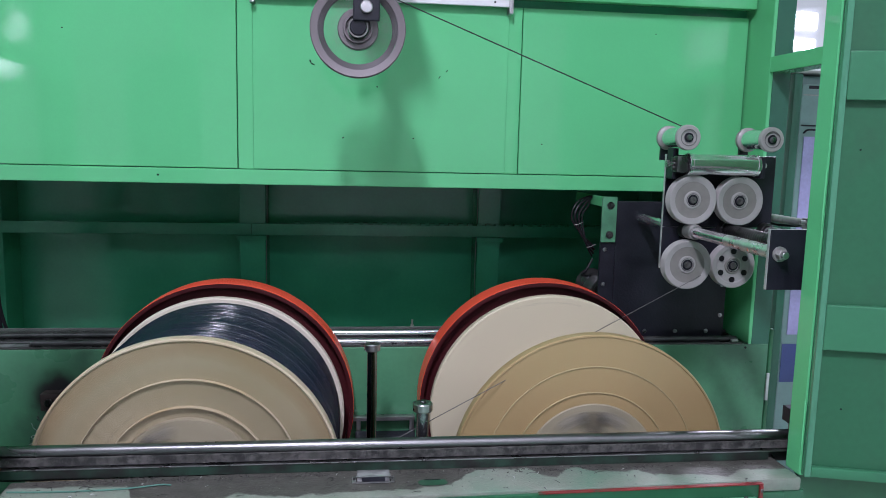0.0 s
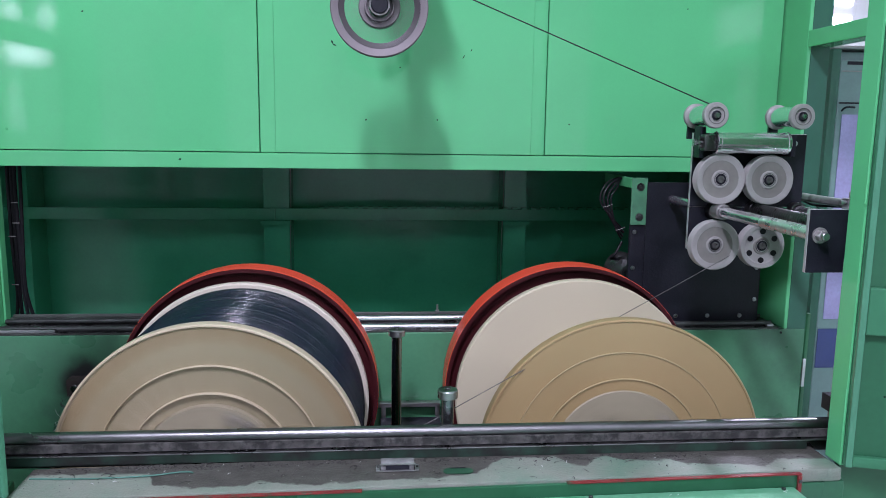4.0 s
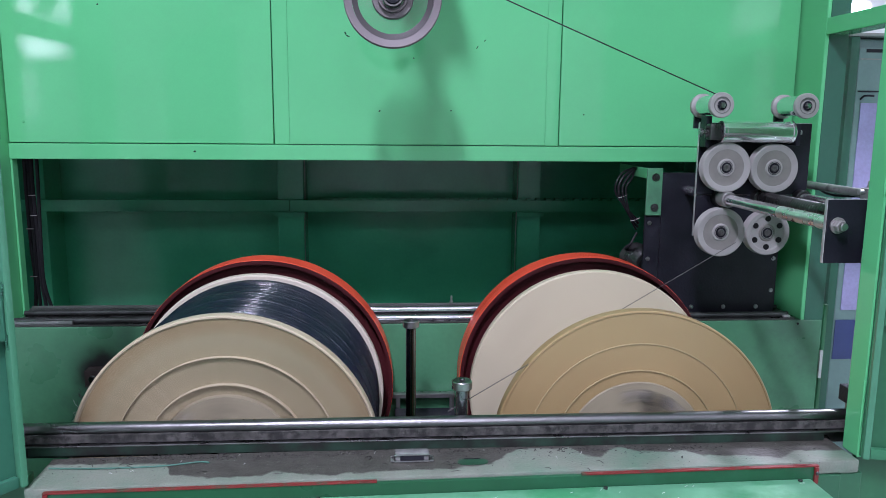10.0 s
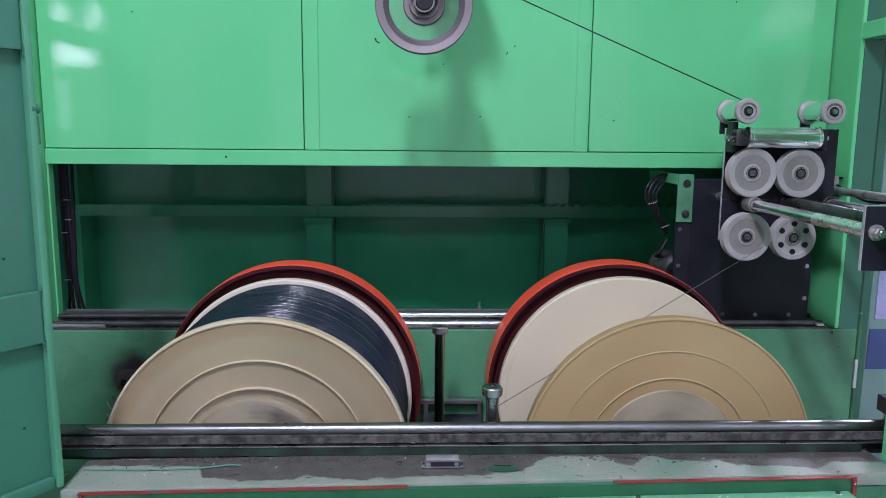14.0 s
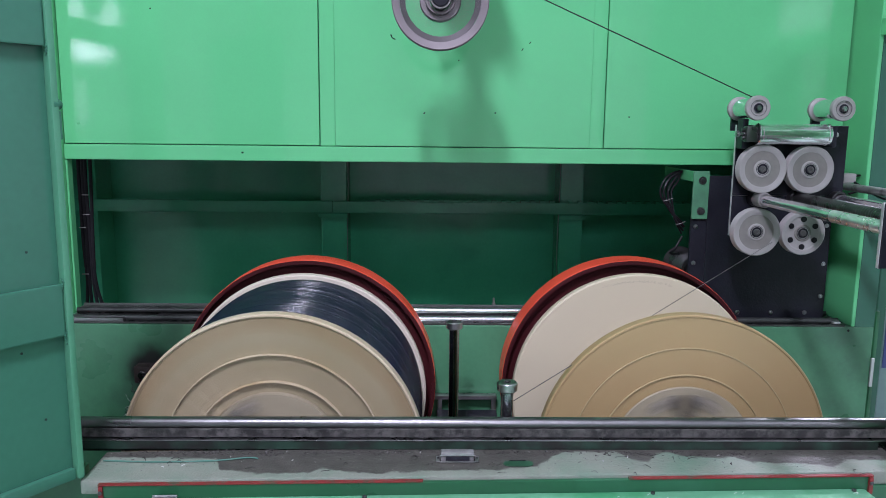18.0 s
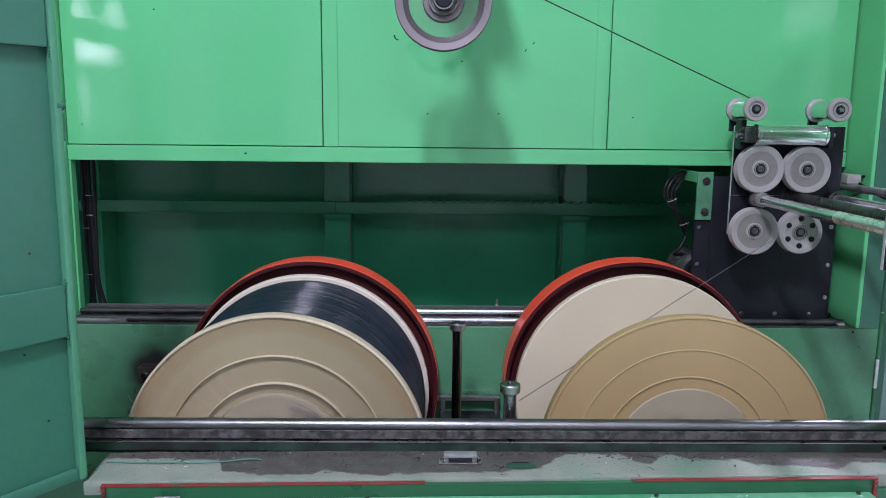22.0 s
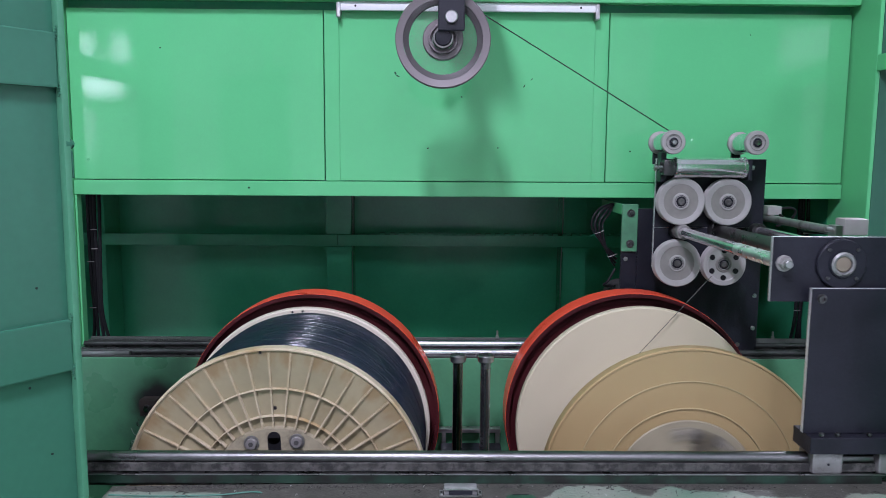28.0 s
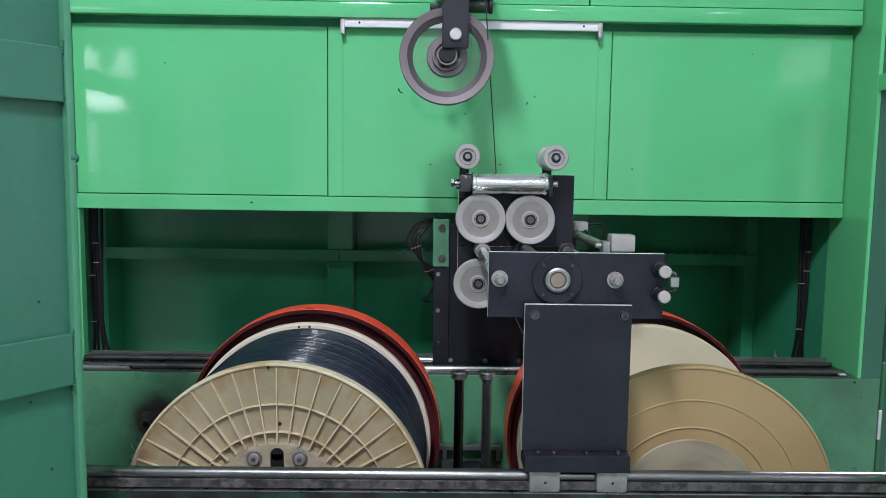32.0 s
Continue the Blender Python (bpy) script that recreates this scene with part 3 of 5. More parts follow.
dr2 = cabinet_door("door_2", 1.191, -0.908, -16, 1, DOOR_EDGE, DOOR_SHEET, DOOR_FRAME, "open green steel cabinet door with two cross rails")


# ---- spools ----
WASHER = mat("grey_washer", (0.20, 0.20, 0.19), 0.42, metal=0.6, vary=0.25, scale=60)
BOLT_DULL = mat("dull_bolt_steel", (0.13, 0.13, 0.125), 0.5, metal=0.6, vary=0.3, scale=60)
def web_plastic(name, color, stain):
    """Cream plastic with brown streaks that run in from the rim, and broad yellowed patches."""
    m = mat(name, color, 0.48, vary=0.14, scale=9, stain=stain, stain_at=0.66, stain_soft=0.12, stain_scale=5)
    n, l = m.node_tree.nodes, m.node_tree.links
    b = n["Principled BSDF"]
    clean = b.inputs["Base Color"].links[0].from_socket
    co, sep, flat, ang, far, pos, nz, ln = (n.new("ShaderNode" + k) for k in ("TexCoord", "SeparateXYZ", "CombineXYZ", "Math", "VectorMath", "CombineXYZ", "TexNoise", "MapRange"))
    l.new(co.outputs["Object"], sep.inputs[0])
    l.new(sep.outputs[0], flat.inputs[0]), l.new(sep.outputs[2], flat.inputs[2])
    ang.operation, far.operation = "ARCTAN2", "LENGTH"
    l.new(sep.outputs[0], ang.inputs[0]), l.new(sep.outputs[2], ang.inputs[1])
    l.new(flat.outputs[0], far.inputs[0])
    l.new(ang.outputs[0], pos.inputs[0]), l.new(far.outputs["Value"], pos.inputs[1])
    nz.inputs["Scale"].default_value, nz.inputs["Detail"].default_value, nz.inputs["Roughness"].default_value = 11, 4, 0.6
    l.new(pos.outputs[0], nz.inputs[0])
    ln.interpolation_type = "SMOOTHSTEP"
    ln.inputs[1].default_value, ln.inputs[2].default_value = 0.22, 0.305
    l.new(far.outputs["Value"], ln.inputs[0])
    mul = n.new("ShaderNodeMath")
    mul.operation = "MULTIPLY"
    l.new(nz.outputs[0], mul.inputs[0]), l.new(ln.outputs[0], mul.inputs[1])
    cut = n.new("ShaderNodeMapRange")
    cut.inputs[1].default_value, cut.inputs[2].default_value, cut.inputs[4].default_value = 0.34, 0.58, 0.7
    l.new(mul.outputs[0], cut.inputs[0])
    mx = n.new("ShaderNodeMix")
    mx.data_type = "RGBA"
    mx.inputs[7].default_value = (0.20, 0.125, 0.05, 1)
    l.new(cut.outputs[0], mx.inputs[0]), l.new(clean, mx.inputs[6]), l.new(mx.outputs[2], b.inputs["Base Color"])
    return m


CREAM_WEB = web_plastic("cream_web_plastic", (0.268, 0.236, 0.142), (0.215, 0.16, 0.066))


def cable_spool(x, zc, yf, R, back_r, rings, hub_r, label, plastic, rib, wound, group):
    yr = -0.26
    s = thing("cable_spool", label, "spool", x, -0.475, zc, group)
    f0, f1 = yf + 0.475, yr + 0.475
    q = 0.78 if wound else 0.36      # how deep the web lies behind the rim
    part("front_web", lathe([(0.06, f0 + 0.019 * q), (hub_r, f0 + 0.019 * q), (rings[0], f0 + 0.014 * q), (R - 0.0085, f0 + 0.0055 * q), (R - 0.0085, f0 + 0.03), (0.06, f0 + 0.03)], 96, closed=True), plastic, s)
    part("front_rim", lathe([(R - 0.0083, f0 + 0.0052 * q), (R - 0.0062, f0 + 0.002), (R - 0.005, f0), (R - 0.002, f0), (R, f0 + 0.003), (R, f0 + 0.026), (R - 0.004, f0 + 0.03), (R - 0.0083, f0 + 0.03)], 96, closed=True), rib if wound else plastic, s)
    part("rear_flange", lathe([(0.06, f1 - 0.026), (back_r - 0.004, f1 - 0.026), (back_r, f1 - 0.022), (back_r, f1 - 0.003), (back_r - 0.003, f1), (0.06, f1)], 96, closed=True), IVORY if wound else IVORY_WARM, s)
    for r, deep in zip(rings, (0.0142, 0.0178)):
        part("ring_rib", lathe([(r - 0.0013, f0 + deep * q + 0.001), (r - 0.0008, f0 + 0.003), (r + 0.0008, f0 + 0.003), (r + 0.0013, f0 + deep * q)], 96, closed=True), rib, s)
    part("hub_plate", lathe([(0.0, f0 + 0.004), (hub_r - 0.003, f0 + 0.004), (hub_r - 0.0005, f0 + 0.0188 * q), (0.0, f0 + 0.0188 * q)], 72), HUBGREY, s)
    bm = bmesh.new()
    outline = [(hub_r, 0.003), (R - 0.0075, 0.002), (R - 0.0083, 0.0060 * q), (rings[0], 0.0144 * q), (hub_r + 0.001, 0.0192 * q)]
    walls = [[bm.verts.new((x, f0 + d, r)) for r, d in outline] for x in (-0.0013, 0.0013)]
    bm.faces.new(walls[0]), bm.faces.new(walls[1])
    for i in range(5):
        bm.faces.new((walls[0][i], walls[0][i - 1], walls[1][i - 1], walls[1][i]))
    first = part("rib", bm, rib, s)
    for k in range(1, 42):
        again(first, 0, 0, 0, k * 360 / 42)
    for sgn in (-1, 1):
        for up in (0, 180):
            a = radians(sgn * 22 + up)
            bx, bz = 0.125 * math.sin(a), 0.125 * math.cos(a)
            hb = part("hub_bolt", lathe([(0, f0 - 0.006), (0.0105, f0 - 0.006), (0.0115, f0 - 0.004), (0.0115, f0 + 0.0002), (0, f0 + 0.0002)], 20, "y", (bx, 0, bz)), ZINC, s)
            part("socket", rod(0.0055, f0 - 0.0065, f0 - 0.0058, "y", (bx, 0, bz), 6, 0), BOLT_DULL, hb)
            part("washer", lathe([(0.0085, f0 + 0.0003), (0.0155, f0 + 0.0003), (0.016, f0 + 0.001), (0.016, f0 + 0.0038), (0.0085, f0 + 0.0038)], 28, "y", (bx, 0, bz), closed=True), WASHER, hb, "dull grey washer")
    for up in (0, 180):
        bm = rod(0.0135, f0 + 0.002, f0 + 0.0044, "y", (0, 0, 0.125), 20, 0)
        bm_box(bm, -0.0135, 0.0135, f0 + 0.002, f0 + 0.0042, 0.03, 0.125)
        ob = part("drive_slot", bm, CABLE, s, "dark drive slot")
        ob.matrix_basis = pose(0, 0, 0, 0, up, 0)
    for deg, y in ((-4.5, f1 - 0.0268), (0.5, f1 - 0.0268), (-3.0, f0 - 0.0002)):
        a = radians(deg)
        part("rim_hole", rod(0.0032, y, y + 0.002, "y", ((R - 0.008) * math.sin(a), 0, (R - 0.008) * math.cos(a)), 10, 0), CABLE, s)
    part("web_hole", rod(0.004, f0 + 0.0155 * q, f0 + 0.0163 * q, "y", (0.004, 0, 0.186), 10, 0), CABLE, s)
    part("core", lathe([(0.14, f0 + 0.0305), (0.14, f1 - 0.0265), (0.1, f1 - 0.0265), (0.1, f0 + 0.0305)], 96, closed=True), IVORY, s)
    if wound:
        # wire lies turn by turn, each turn a little proud or sunk and not quite straight
        prof, n = [], 92
        y0, y1 = f0 + 0.031, f1 - 0.027
        rng = random.Random(3)
        half = (y1 - y0) / n / 2
        for k in range(n):
            rr = 0.3030 + rng.uniform(-0.0011, 0.0011)
            for q in (-80, -50, -17, 17, 50, 80):
                prof.append((rr + half * math.cos(radians(q)), y0 + half * (2 * k + 1 + math.sin(radians(q)))))
        bm = lathe([(0.142, y0)] + prof + [(0.142, y1)], 120, closed=True)
        for v in bm.verts:
            if math.hypot(v.co.x, v.co.z) > 0.2:
                a, d = math.atan2(v.co.z, v.co.x), 0
                edge = min(v.co.y - y0, y1 - v.co.y)
                d = 0.0016 * noise.noise(Vector((math.cos(a) * 2.5, math.sin(a) * 2.5, v.co.y * 18)))
                v.co.y += max(min(d * 2.6, edge * 0.8), -edge * 0.8)
                v.co.x *= 1 + d
                v.co.z *= 1 + d
        part("winding", bm, WIRE_BLACK, s, "tightly wound black wire", 75)
    return s


spool_full = cable_spool(-0.011, 0.7185, -0.69, 0.316, 0.316, (0.229, 0.171), 0.148, "cream plastic cable spool full of glossy black wire", CREAM_WEB, RIB_CREAM, True, "cable spools")
spool_empty = cable_spool(0.853, 0.718, -0.662, 0.312, 0.322, (0.239, 0.180), 0.155, "yellowed plastic cable spool with an almost bare ivory core", CREAM_TAN, RIB_TAN, False, "cable spools")


def spindle_drum(x, z):
    d = thing("spindle_drum", "orange-red painted spindle drum, its front coloured dark for shade", "drum", x, -0.137, z, "spindle drums")
    part("rim", lathe([(0.3395, -0.0815), (0.341, -0.080), (0.341, -0.004), (0.337, 0.0), (0.315, 0.0), (0.315, -0.05), (0.334, -0.05), (0.334, -0.0815)], 96, closed=True), RED, d)
    part("face", lathe([(0.05, -0.058), (0.3335, -0.058), (0.3335, -0.0505), (0.05, -0.0505)], 96, closed=True), MAROON, d)
    part("rim_lining", lathe([(0.3400, -0.0830), (0.3305, -0.0830), (0.3305, -0.0585), (0.3335, -0.0585), (0.3335, -0.0818), (0.3400, -0.0818)], 96, closed=True), MAROON, d)
    part("shaft", rod(0.045, -0.095, 0.005, "y"), DARKSTEEL, d)
    return d


drum_a = spindle_drum(-0.011, 0.7185)
drum_b = spindle_drum(0.850, 0.723)


# ---- catch posts ----
def catch_post(x, y, label, steel):
    p = thing("catch_post", label, "post", x, y, 0.31, "catch posts")
    part("shaft", rod(0.0125, 0.0, 0.612, "z"), steel, p)
    part("cap", lathe([(0, 0.606), (0.018, 0.606), (0.020, 0.608), (0.020, 0.622), (0.018, 0.624), (0, 0.624)], 32, "z"), STEEL, p)
    part("screw", rod(0.006, 0.624, 0.628, "z"), DARKSTEEL, p)
    return p


post_a = catch_post(0.374, -0.36, "polished steel catch post between the spools", POST_DARK)
post_b = catch_post(0.443, -0.36, "satin grey catch post that slides between the spools", POST_GREY)


# ---- sheave ----
SX, SY, SZ, SR = 0.331, -0.40, 1.69, 0.110
sheave = thing("sheave", "grey grooved deflection sheave spinning on its bearing", "pulley", SX, SY, SZ)
GREY_RIM = mat("grey_cast_rim", (0.15, 0.13, 0.135), 0.45, metal=0.1, vary=0.15, scale=20)
# Rim grey darkened: the inner band's shade is in this colour
GREY_BAND = mat("shaded_cast_band", (0.032, 0.028, 0.029), 0.55, metal=0.1, vary=0.2, scale=20)
part("rim", lathe([(SR - 0.018, -0.010), (SR - 0.002, -0.013), (SR, -0.011), (SR - 0.016, 0.0), (SR, 0.011), (SR - 0.002, 0.013), (SR - 0.018, 0.010)], 96, closed=True), GREY_RIM, sheave)
part("inner_band", lathe([(SR - 0.031, -0.0055), (SR - 0.0185, -0.0085), (SR - 0.0185, 0.0085), (SR - 0.031, 0.0055)], 96, closed=True), GREY_BAND, sheave, "inner band of the rim, its grey darkened for shade")
# Two dark blocks added to give the band its dark patches
for k in range(2):
    a = 180 * k
    w = part("dark_block", bm_box(bmesh.new(), SR - 0.031, SR - 0.016, -0.0105, -0.0055, -0.010, 0.010, 0.002), DARKSTEEL, sheave)
    w.matrix_basis = pose(0, 0, 0, 0, a, 0)
part("hub", lathe([(0.024, -0.012), (0.045, -0.012), (0.047, -0.009), (0.047, 0.01), (0.045, 0.013), (0.024, 0.013)], 48, closed=True), GREY_RIM, sheave)
sp = part("spoke", bm_box(bmesh.new(), -0.0055, 0.0055, -0.003, 0.003, 0.045, SR - 0.029), GREY_RIM, sheave)
for k in range(1, 9):
    again(sp, 0, 0, 0, k * 40)
arm = thing("hanger_bracket", "black flat steel hanger with a bright pin carrying the sheave", "bracket")
part("flat", box(0.319, 0.379, -0.452, -0.444, 1.703, 2.3, 0.0035), BLACK, arm)
part("pin", rod(0.0145, -0.46, -0.4525, "y", (0.349, 0, 1.733)), STEEL, arm, "bright steel pin")
part("axle", rod(0.019, -0.443, -0.37, "y", (SX, 0, SZ)), BLACK, arm)
part("mount", box(0.30, 0.45, -0.43, -0.0365, 1.915, 1.95, 0.003), BLACK, arm)
part("axle_collar", lathe([(0.0295, -0.424), (0.033, -0.424), (0.034, -0.421), (0.034, -0.413), (0.0295, -0.413)], 40, "y", (SX, 0, SZ), closed=True), GREY_RIM, arm)
part("clevis", box(0.290, 0.316, -0.33, -0.29, 1.806, 1.828, 0.003), BLACK, arm)
part("cylinder", rod(0.017, 0.382, 0.432, "x", (0, -0.30, 1.828), 24), UPSTAND, arm, "dark green air cylinder")
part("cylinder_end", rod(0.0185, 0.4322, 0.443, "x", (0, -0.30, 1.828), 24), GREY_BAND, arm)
part("axle_ring", lathe([(0.0195, -0.44), (0.023, -0.44), (0.0235, -0.436), (0.0235, -0.41), (0.0195, -0.41)], 40, "y", (SX, 0, SZ), closed=True), BOLT_DULL, arm)
part("wire_eye", tube([(0.43, -0.40, 1.91), (0.445, -0.42, 1.87), (0.44, -0.42, 1.835), (0.425, -0.41, 1.82)], 0.0022), CABLE, arm)

bar = thing("white_batten", "white metal batten fixed across the panel", "bar")
part("batten", box(0.043, 0.768, -0.032, -0.0185, 1.822, 1.846, 0.002), mat("white_metal", (0.75, 0.75, 0.77), 0.35, vary=0.05), bar)
for x in (0.046, 0.765):
    part("end_clip", box(x - 0.006, x + 0.006, -0.036, -0.004, 1.803, 1.844, 0.002), STEEL, bar)
    part("screw_hole", rod(0.003, -0.0335, -0.0315, "y", (0.4055 + (x - 0.4055) * 0.87, 0, 1.834), 10), CABLE, bar)


# ---- traverse carriage; x counts from its first guide rod ----
GREY_NYLON = mat("worn_grey_nylon", (0.195, 0.19, 0.172), 0.5, vary=0.12, scale=40)
ALU = mat("dull_aluminium", (0.27, 0.27, 0.265), 0.45, metal=0.6, vary=0.2, scale=25, stain=(0.1, 0.1, 0.095), stain_at=0.6, stain_scale=30)
BARE = mat("bare_aluminium_edge", (0.62, 0.62, 0.62), 0.4, metal=0.6, vary=0.1)
ROD_Z = 1.229
carriage = thing("traverse_carriage", "black steel traverse carriage on polished rails", "carriage")


def plate(owner, name, x0, x1, y0, y1, z0, z1, edge=True):
    """A black-faced plate with bright bare edges."""
    p = part(name, box(x0 + 0.0006, x1 - 0.0006, y0, y0 + 0.0035, z0 + 0.0006, z1 - 0.0006, 0.0008), BLACK, owner)
    part("bare_core", box(x0, x1, y0 + 0.0037, y1, z0, z1, 0.0008), BARE if edge else BLACK, p, "bare metal plate edge" if edge else "")
    return p


plate(carriage, "rear_plate", -0.076, 0.282, -0.058, -0.046, 0.862, 1.279, False)
plate(carriage, "rear_plate_side", -0.121, -0.0765, -0.058, -0.046, 0.862, 1.157, False)
part("bracket", box(-0.124, -0.079, -0.066, -0.0585, 1.1575, 1.292, 0.0015), SHADED_SOOTY, carriage, "green enamelled bracket")
part("bracket_arm", box(-0.124, -0.117, -0.058, 0.2, 1.262, 1.292, 0.0015), GREEN, carriage)
for z in (1.18, 1.266):
    hexbolt(carriage, "bolt", -0.099, -0.0662, z, 0.0065, 0.007, DARKSTEEL)
    part("washer", rod(0.0115, -0.068, -0.0663, "y", (-0.099, 0, z), 20, 0), DARKSTEEL, carriage)
for x, z in ((-0.07, 0.886), (0.03, 0.886), (0.127, 0.886), (0.226, 0.886), (-0.108, 0.935), (-0.108, 1.03), (-0.108, 1.135), (0.268, 0.935), (0.268, 1.03), (0.268, 1.14)):
    part("bolt", lathe([(0, -0.063), (0.003, -0.063), (0.003, -0.0605), (0.0058, -0.0605), (0.0065, -0.0595), (0.0065, -0.0582), (0, -0.0582)], 14, "y", (x, 0, z)), STEEL, carriage)
for x in (0.0, 0.216):
    r = part("guide_rod", rod(0.0135, -0.784, -0.046, "y", (x, 0, ROD_Z), 32), ROD_PALE, carriage, "polished steel guide rod")
    part("scuffed_length", lathe([(0.0134, -0.783), (0.0139, -0.782), (0.0139, -0.585), (0.0134, -0.584)], 32, "y", (x, 0, ROD_Z), closed=True), ROD_SCUFF, r, "pale scuffed end of the rod") if x < 0.1 else None
    hexbolt(r, "nut", x, -0.7975, ROD_Z, 0.0115, 0.016, ZINC)
    part("stud", rod(0.0075, -0.822, -0.814, "y", (x, 0, ROD_Z), 16), STEEL, r)
part("lead_screw", lathe([(0.0, -0.784)] + [(0.0165 + 0.0012 * (k % 2), -0.784 + 0.005 * k) for k in range(148)] + [(0.0, -0.046)], 20, "y", (0.107, 0, ROD_Z)), DARKSTEEL, carriage, "greasy dark lead screw")
plate(carriage, "front_plate", -0.021, 0.309, -0.797, -0.785, 1.155, 1.279)
hub = part("hub_flange", lathe([(0.02, -0.7972), (0.047, -0.7972), (0.047, -0.804), (0.045, -0.806), (0.027, -0.806), (0.025, -0.81), (0.02, -0.81)], 48, "y", (0.107, 0, ROD_Z), closed=True), BLACK, carriage)
part("bearing_ring", lathe([(0.0155, -0.8125), (0.0195, -0.8135), (0.023, -0.8115), (0.023, -0.802), (0.0155, -0.802)], 40, "y", (0.107, 0, ROD_Z), closed=True), ALU, hub)
part("shaft_end", rod(0.0155, -0.8105, -0.79, "y", (0.107, 0, ROD_Z), 32), mat("bronze_end", (0.30, 0.24, 0.19), 0.42, metal=0.8), hub)
for k in range(4):
    a = radians(45 + 90 * k)
    part("bolt", rod(0.0034, -0.8095, -0.8058, "y", (0.107 + 0.038 * math.cos(a), 0, ROD_Z + 0.038 * math.sin(a)), 12), DARKSTEEL, hub)
plate(carriage, "support_plate", 0.046, 0.245, -0.822, -0.81, 0.906, 1.185)
for x in (0.064, 0.229):
    part("bolt", lathe([(0, -0.8245), (0.004, -0.8245), (0.004, -0.828), (0.0068, -0.828), (0.0075, -0.8265), (0.0075, -0.8235), (0.0095, -0.8235), (0.0095, -0.8222), (0, -0.8222)], 18, "y", (x, 0, 1.166)), DARKSTEEL, carriage)
part("foot_plate", box(0.05, 0.246, -0.845, -0.775, 0.8735, 0.9055, 0.0015), BLACK, carriage)
for x in (0.075, 0.105, 0.165, 0.225):
    part("bolt", rod(0.005, 0.9058, 0.912, "z", (x, -0.835, 0), 14), DARKSTEEL, carriage)
for x in (0.060, 0.186):
    b = part("rail_block", box(x, x + 0.058, -0.838, -0.782, 0.832, 0.873, 0.004), ALU, carriage, "dull aluminium rail block")
    part("screw", rod(0.0025, -0.8392, -0.8383, "y", (x + 0.03, 0, 0.851), 10, 0), BLACK, b)
for z in (1.204, 1.250):
    k = part("limit_button", lathe([(0, -0.798), (0.0145, -0.798), (0.0145, -0.806), (0.0125, -0.808), (0.0125, -0.832), (0, -0.832)], 24, "y", (0.298, 0, z)), BLACK, carriage)
    part("button_cap", rod(0.0115, -0.8405, -0.8322, "y", (0.298, 0, z), 24), WHITE_PL, k, "white round button cap")
part("sensor_loop", tube([(0.306, -0.80, 1.243), (0.326, -0.80, 1.243), (0.328, -0.80, 1.228), (0.328, -0.80, 1.212), (0.308, -0.80, 1.21)], 0.0035), DARKSTEEL, carriage)
part("sensor", box(0.318, 0.334, -0.808, -0.792, 1.218, 1.236, 0.002), STEEL, carriage)
motor = part("motor", lathe([(0, -0.02), (0.04, -0.02), (0.045, -0.01)] + [((0.052 if k % 2 else 0.045), -0.005 + 0.007 * k) for k in range(22)] + [(0.04, 0.16), (0, 0.16)], 40, "y", (-0.06, 0.06, 0.985)), DARKSTEEL, carriage, "dark finned motor")
for k, (r, sag) in enumerate(((0.0040, 0.0), (0.0034, 0.012), (0.0028, -0.010), (0.0028, 0.022))):
    part("hose", tube([(-0.118, 0.04 + 0.01 * k, 1.287), (-0.165 + sag, 0.01, 1.268 - 0.4 * sag), (-0.186 + sag, 0.0, 1.225), (-0.160 + 0.6 * sag, 0.0, 1.168 - sag), (-0.118, 0.01 + 0.006 * k, 1.125 - sag)], r, 10), CABLE, carriage)
part("hose", tube([(-0.118, 0.02, 1.095), (-0.14, 0.01, 1.06), (-0.15, 0.02, 1.045), (-0.12, 0.03, 1.04)], 0.0035, 10), CABLE, carriage)
for x, z in ((-0.176, 1.205), (-0.136, 1.137)):
    part("hose_tie", tube([(x - 0.012, -0.008, z - 0.003), (x, -0.010, z), (x + 0.016, -0.006, z + 0.006)], 0.0012, 6), WHITE_PL, carriage)

# ---- roller head that slides on the guide rods ----
head = thing("roller_head", "black roller head with white guide rollers on the guide rods", "roller head")


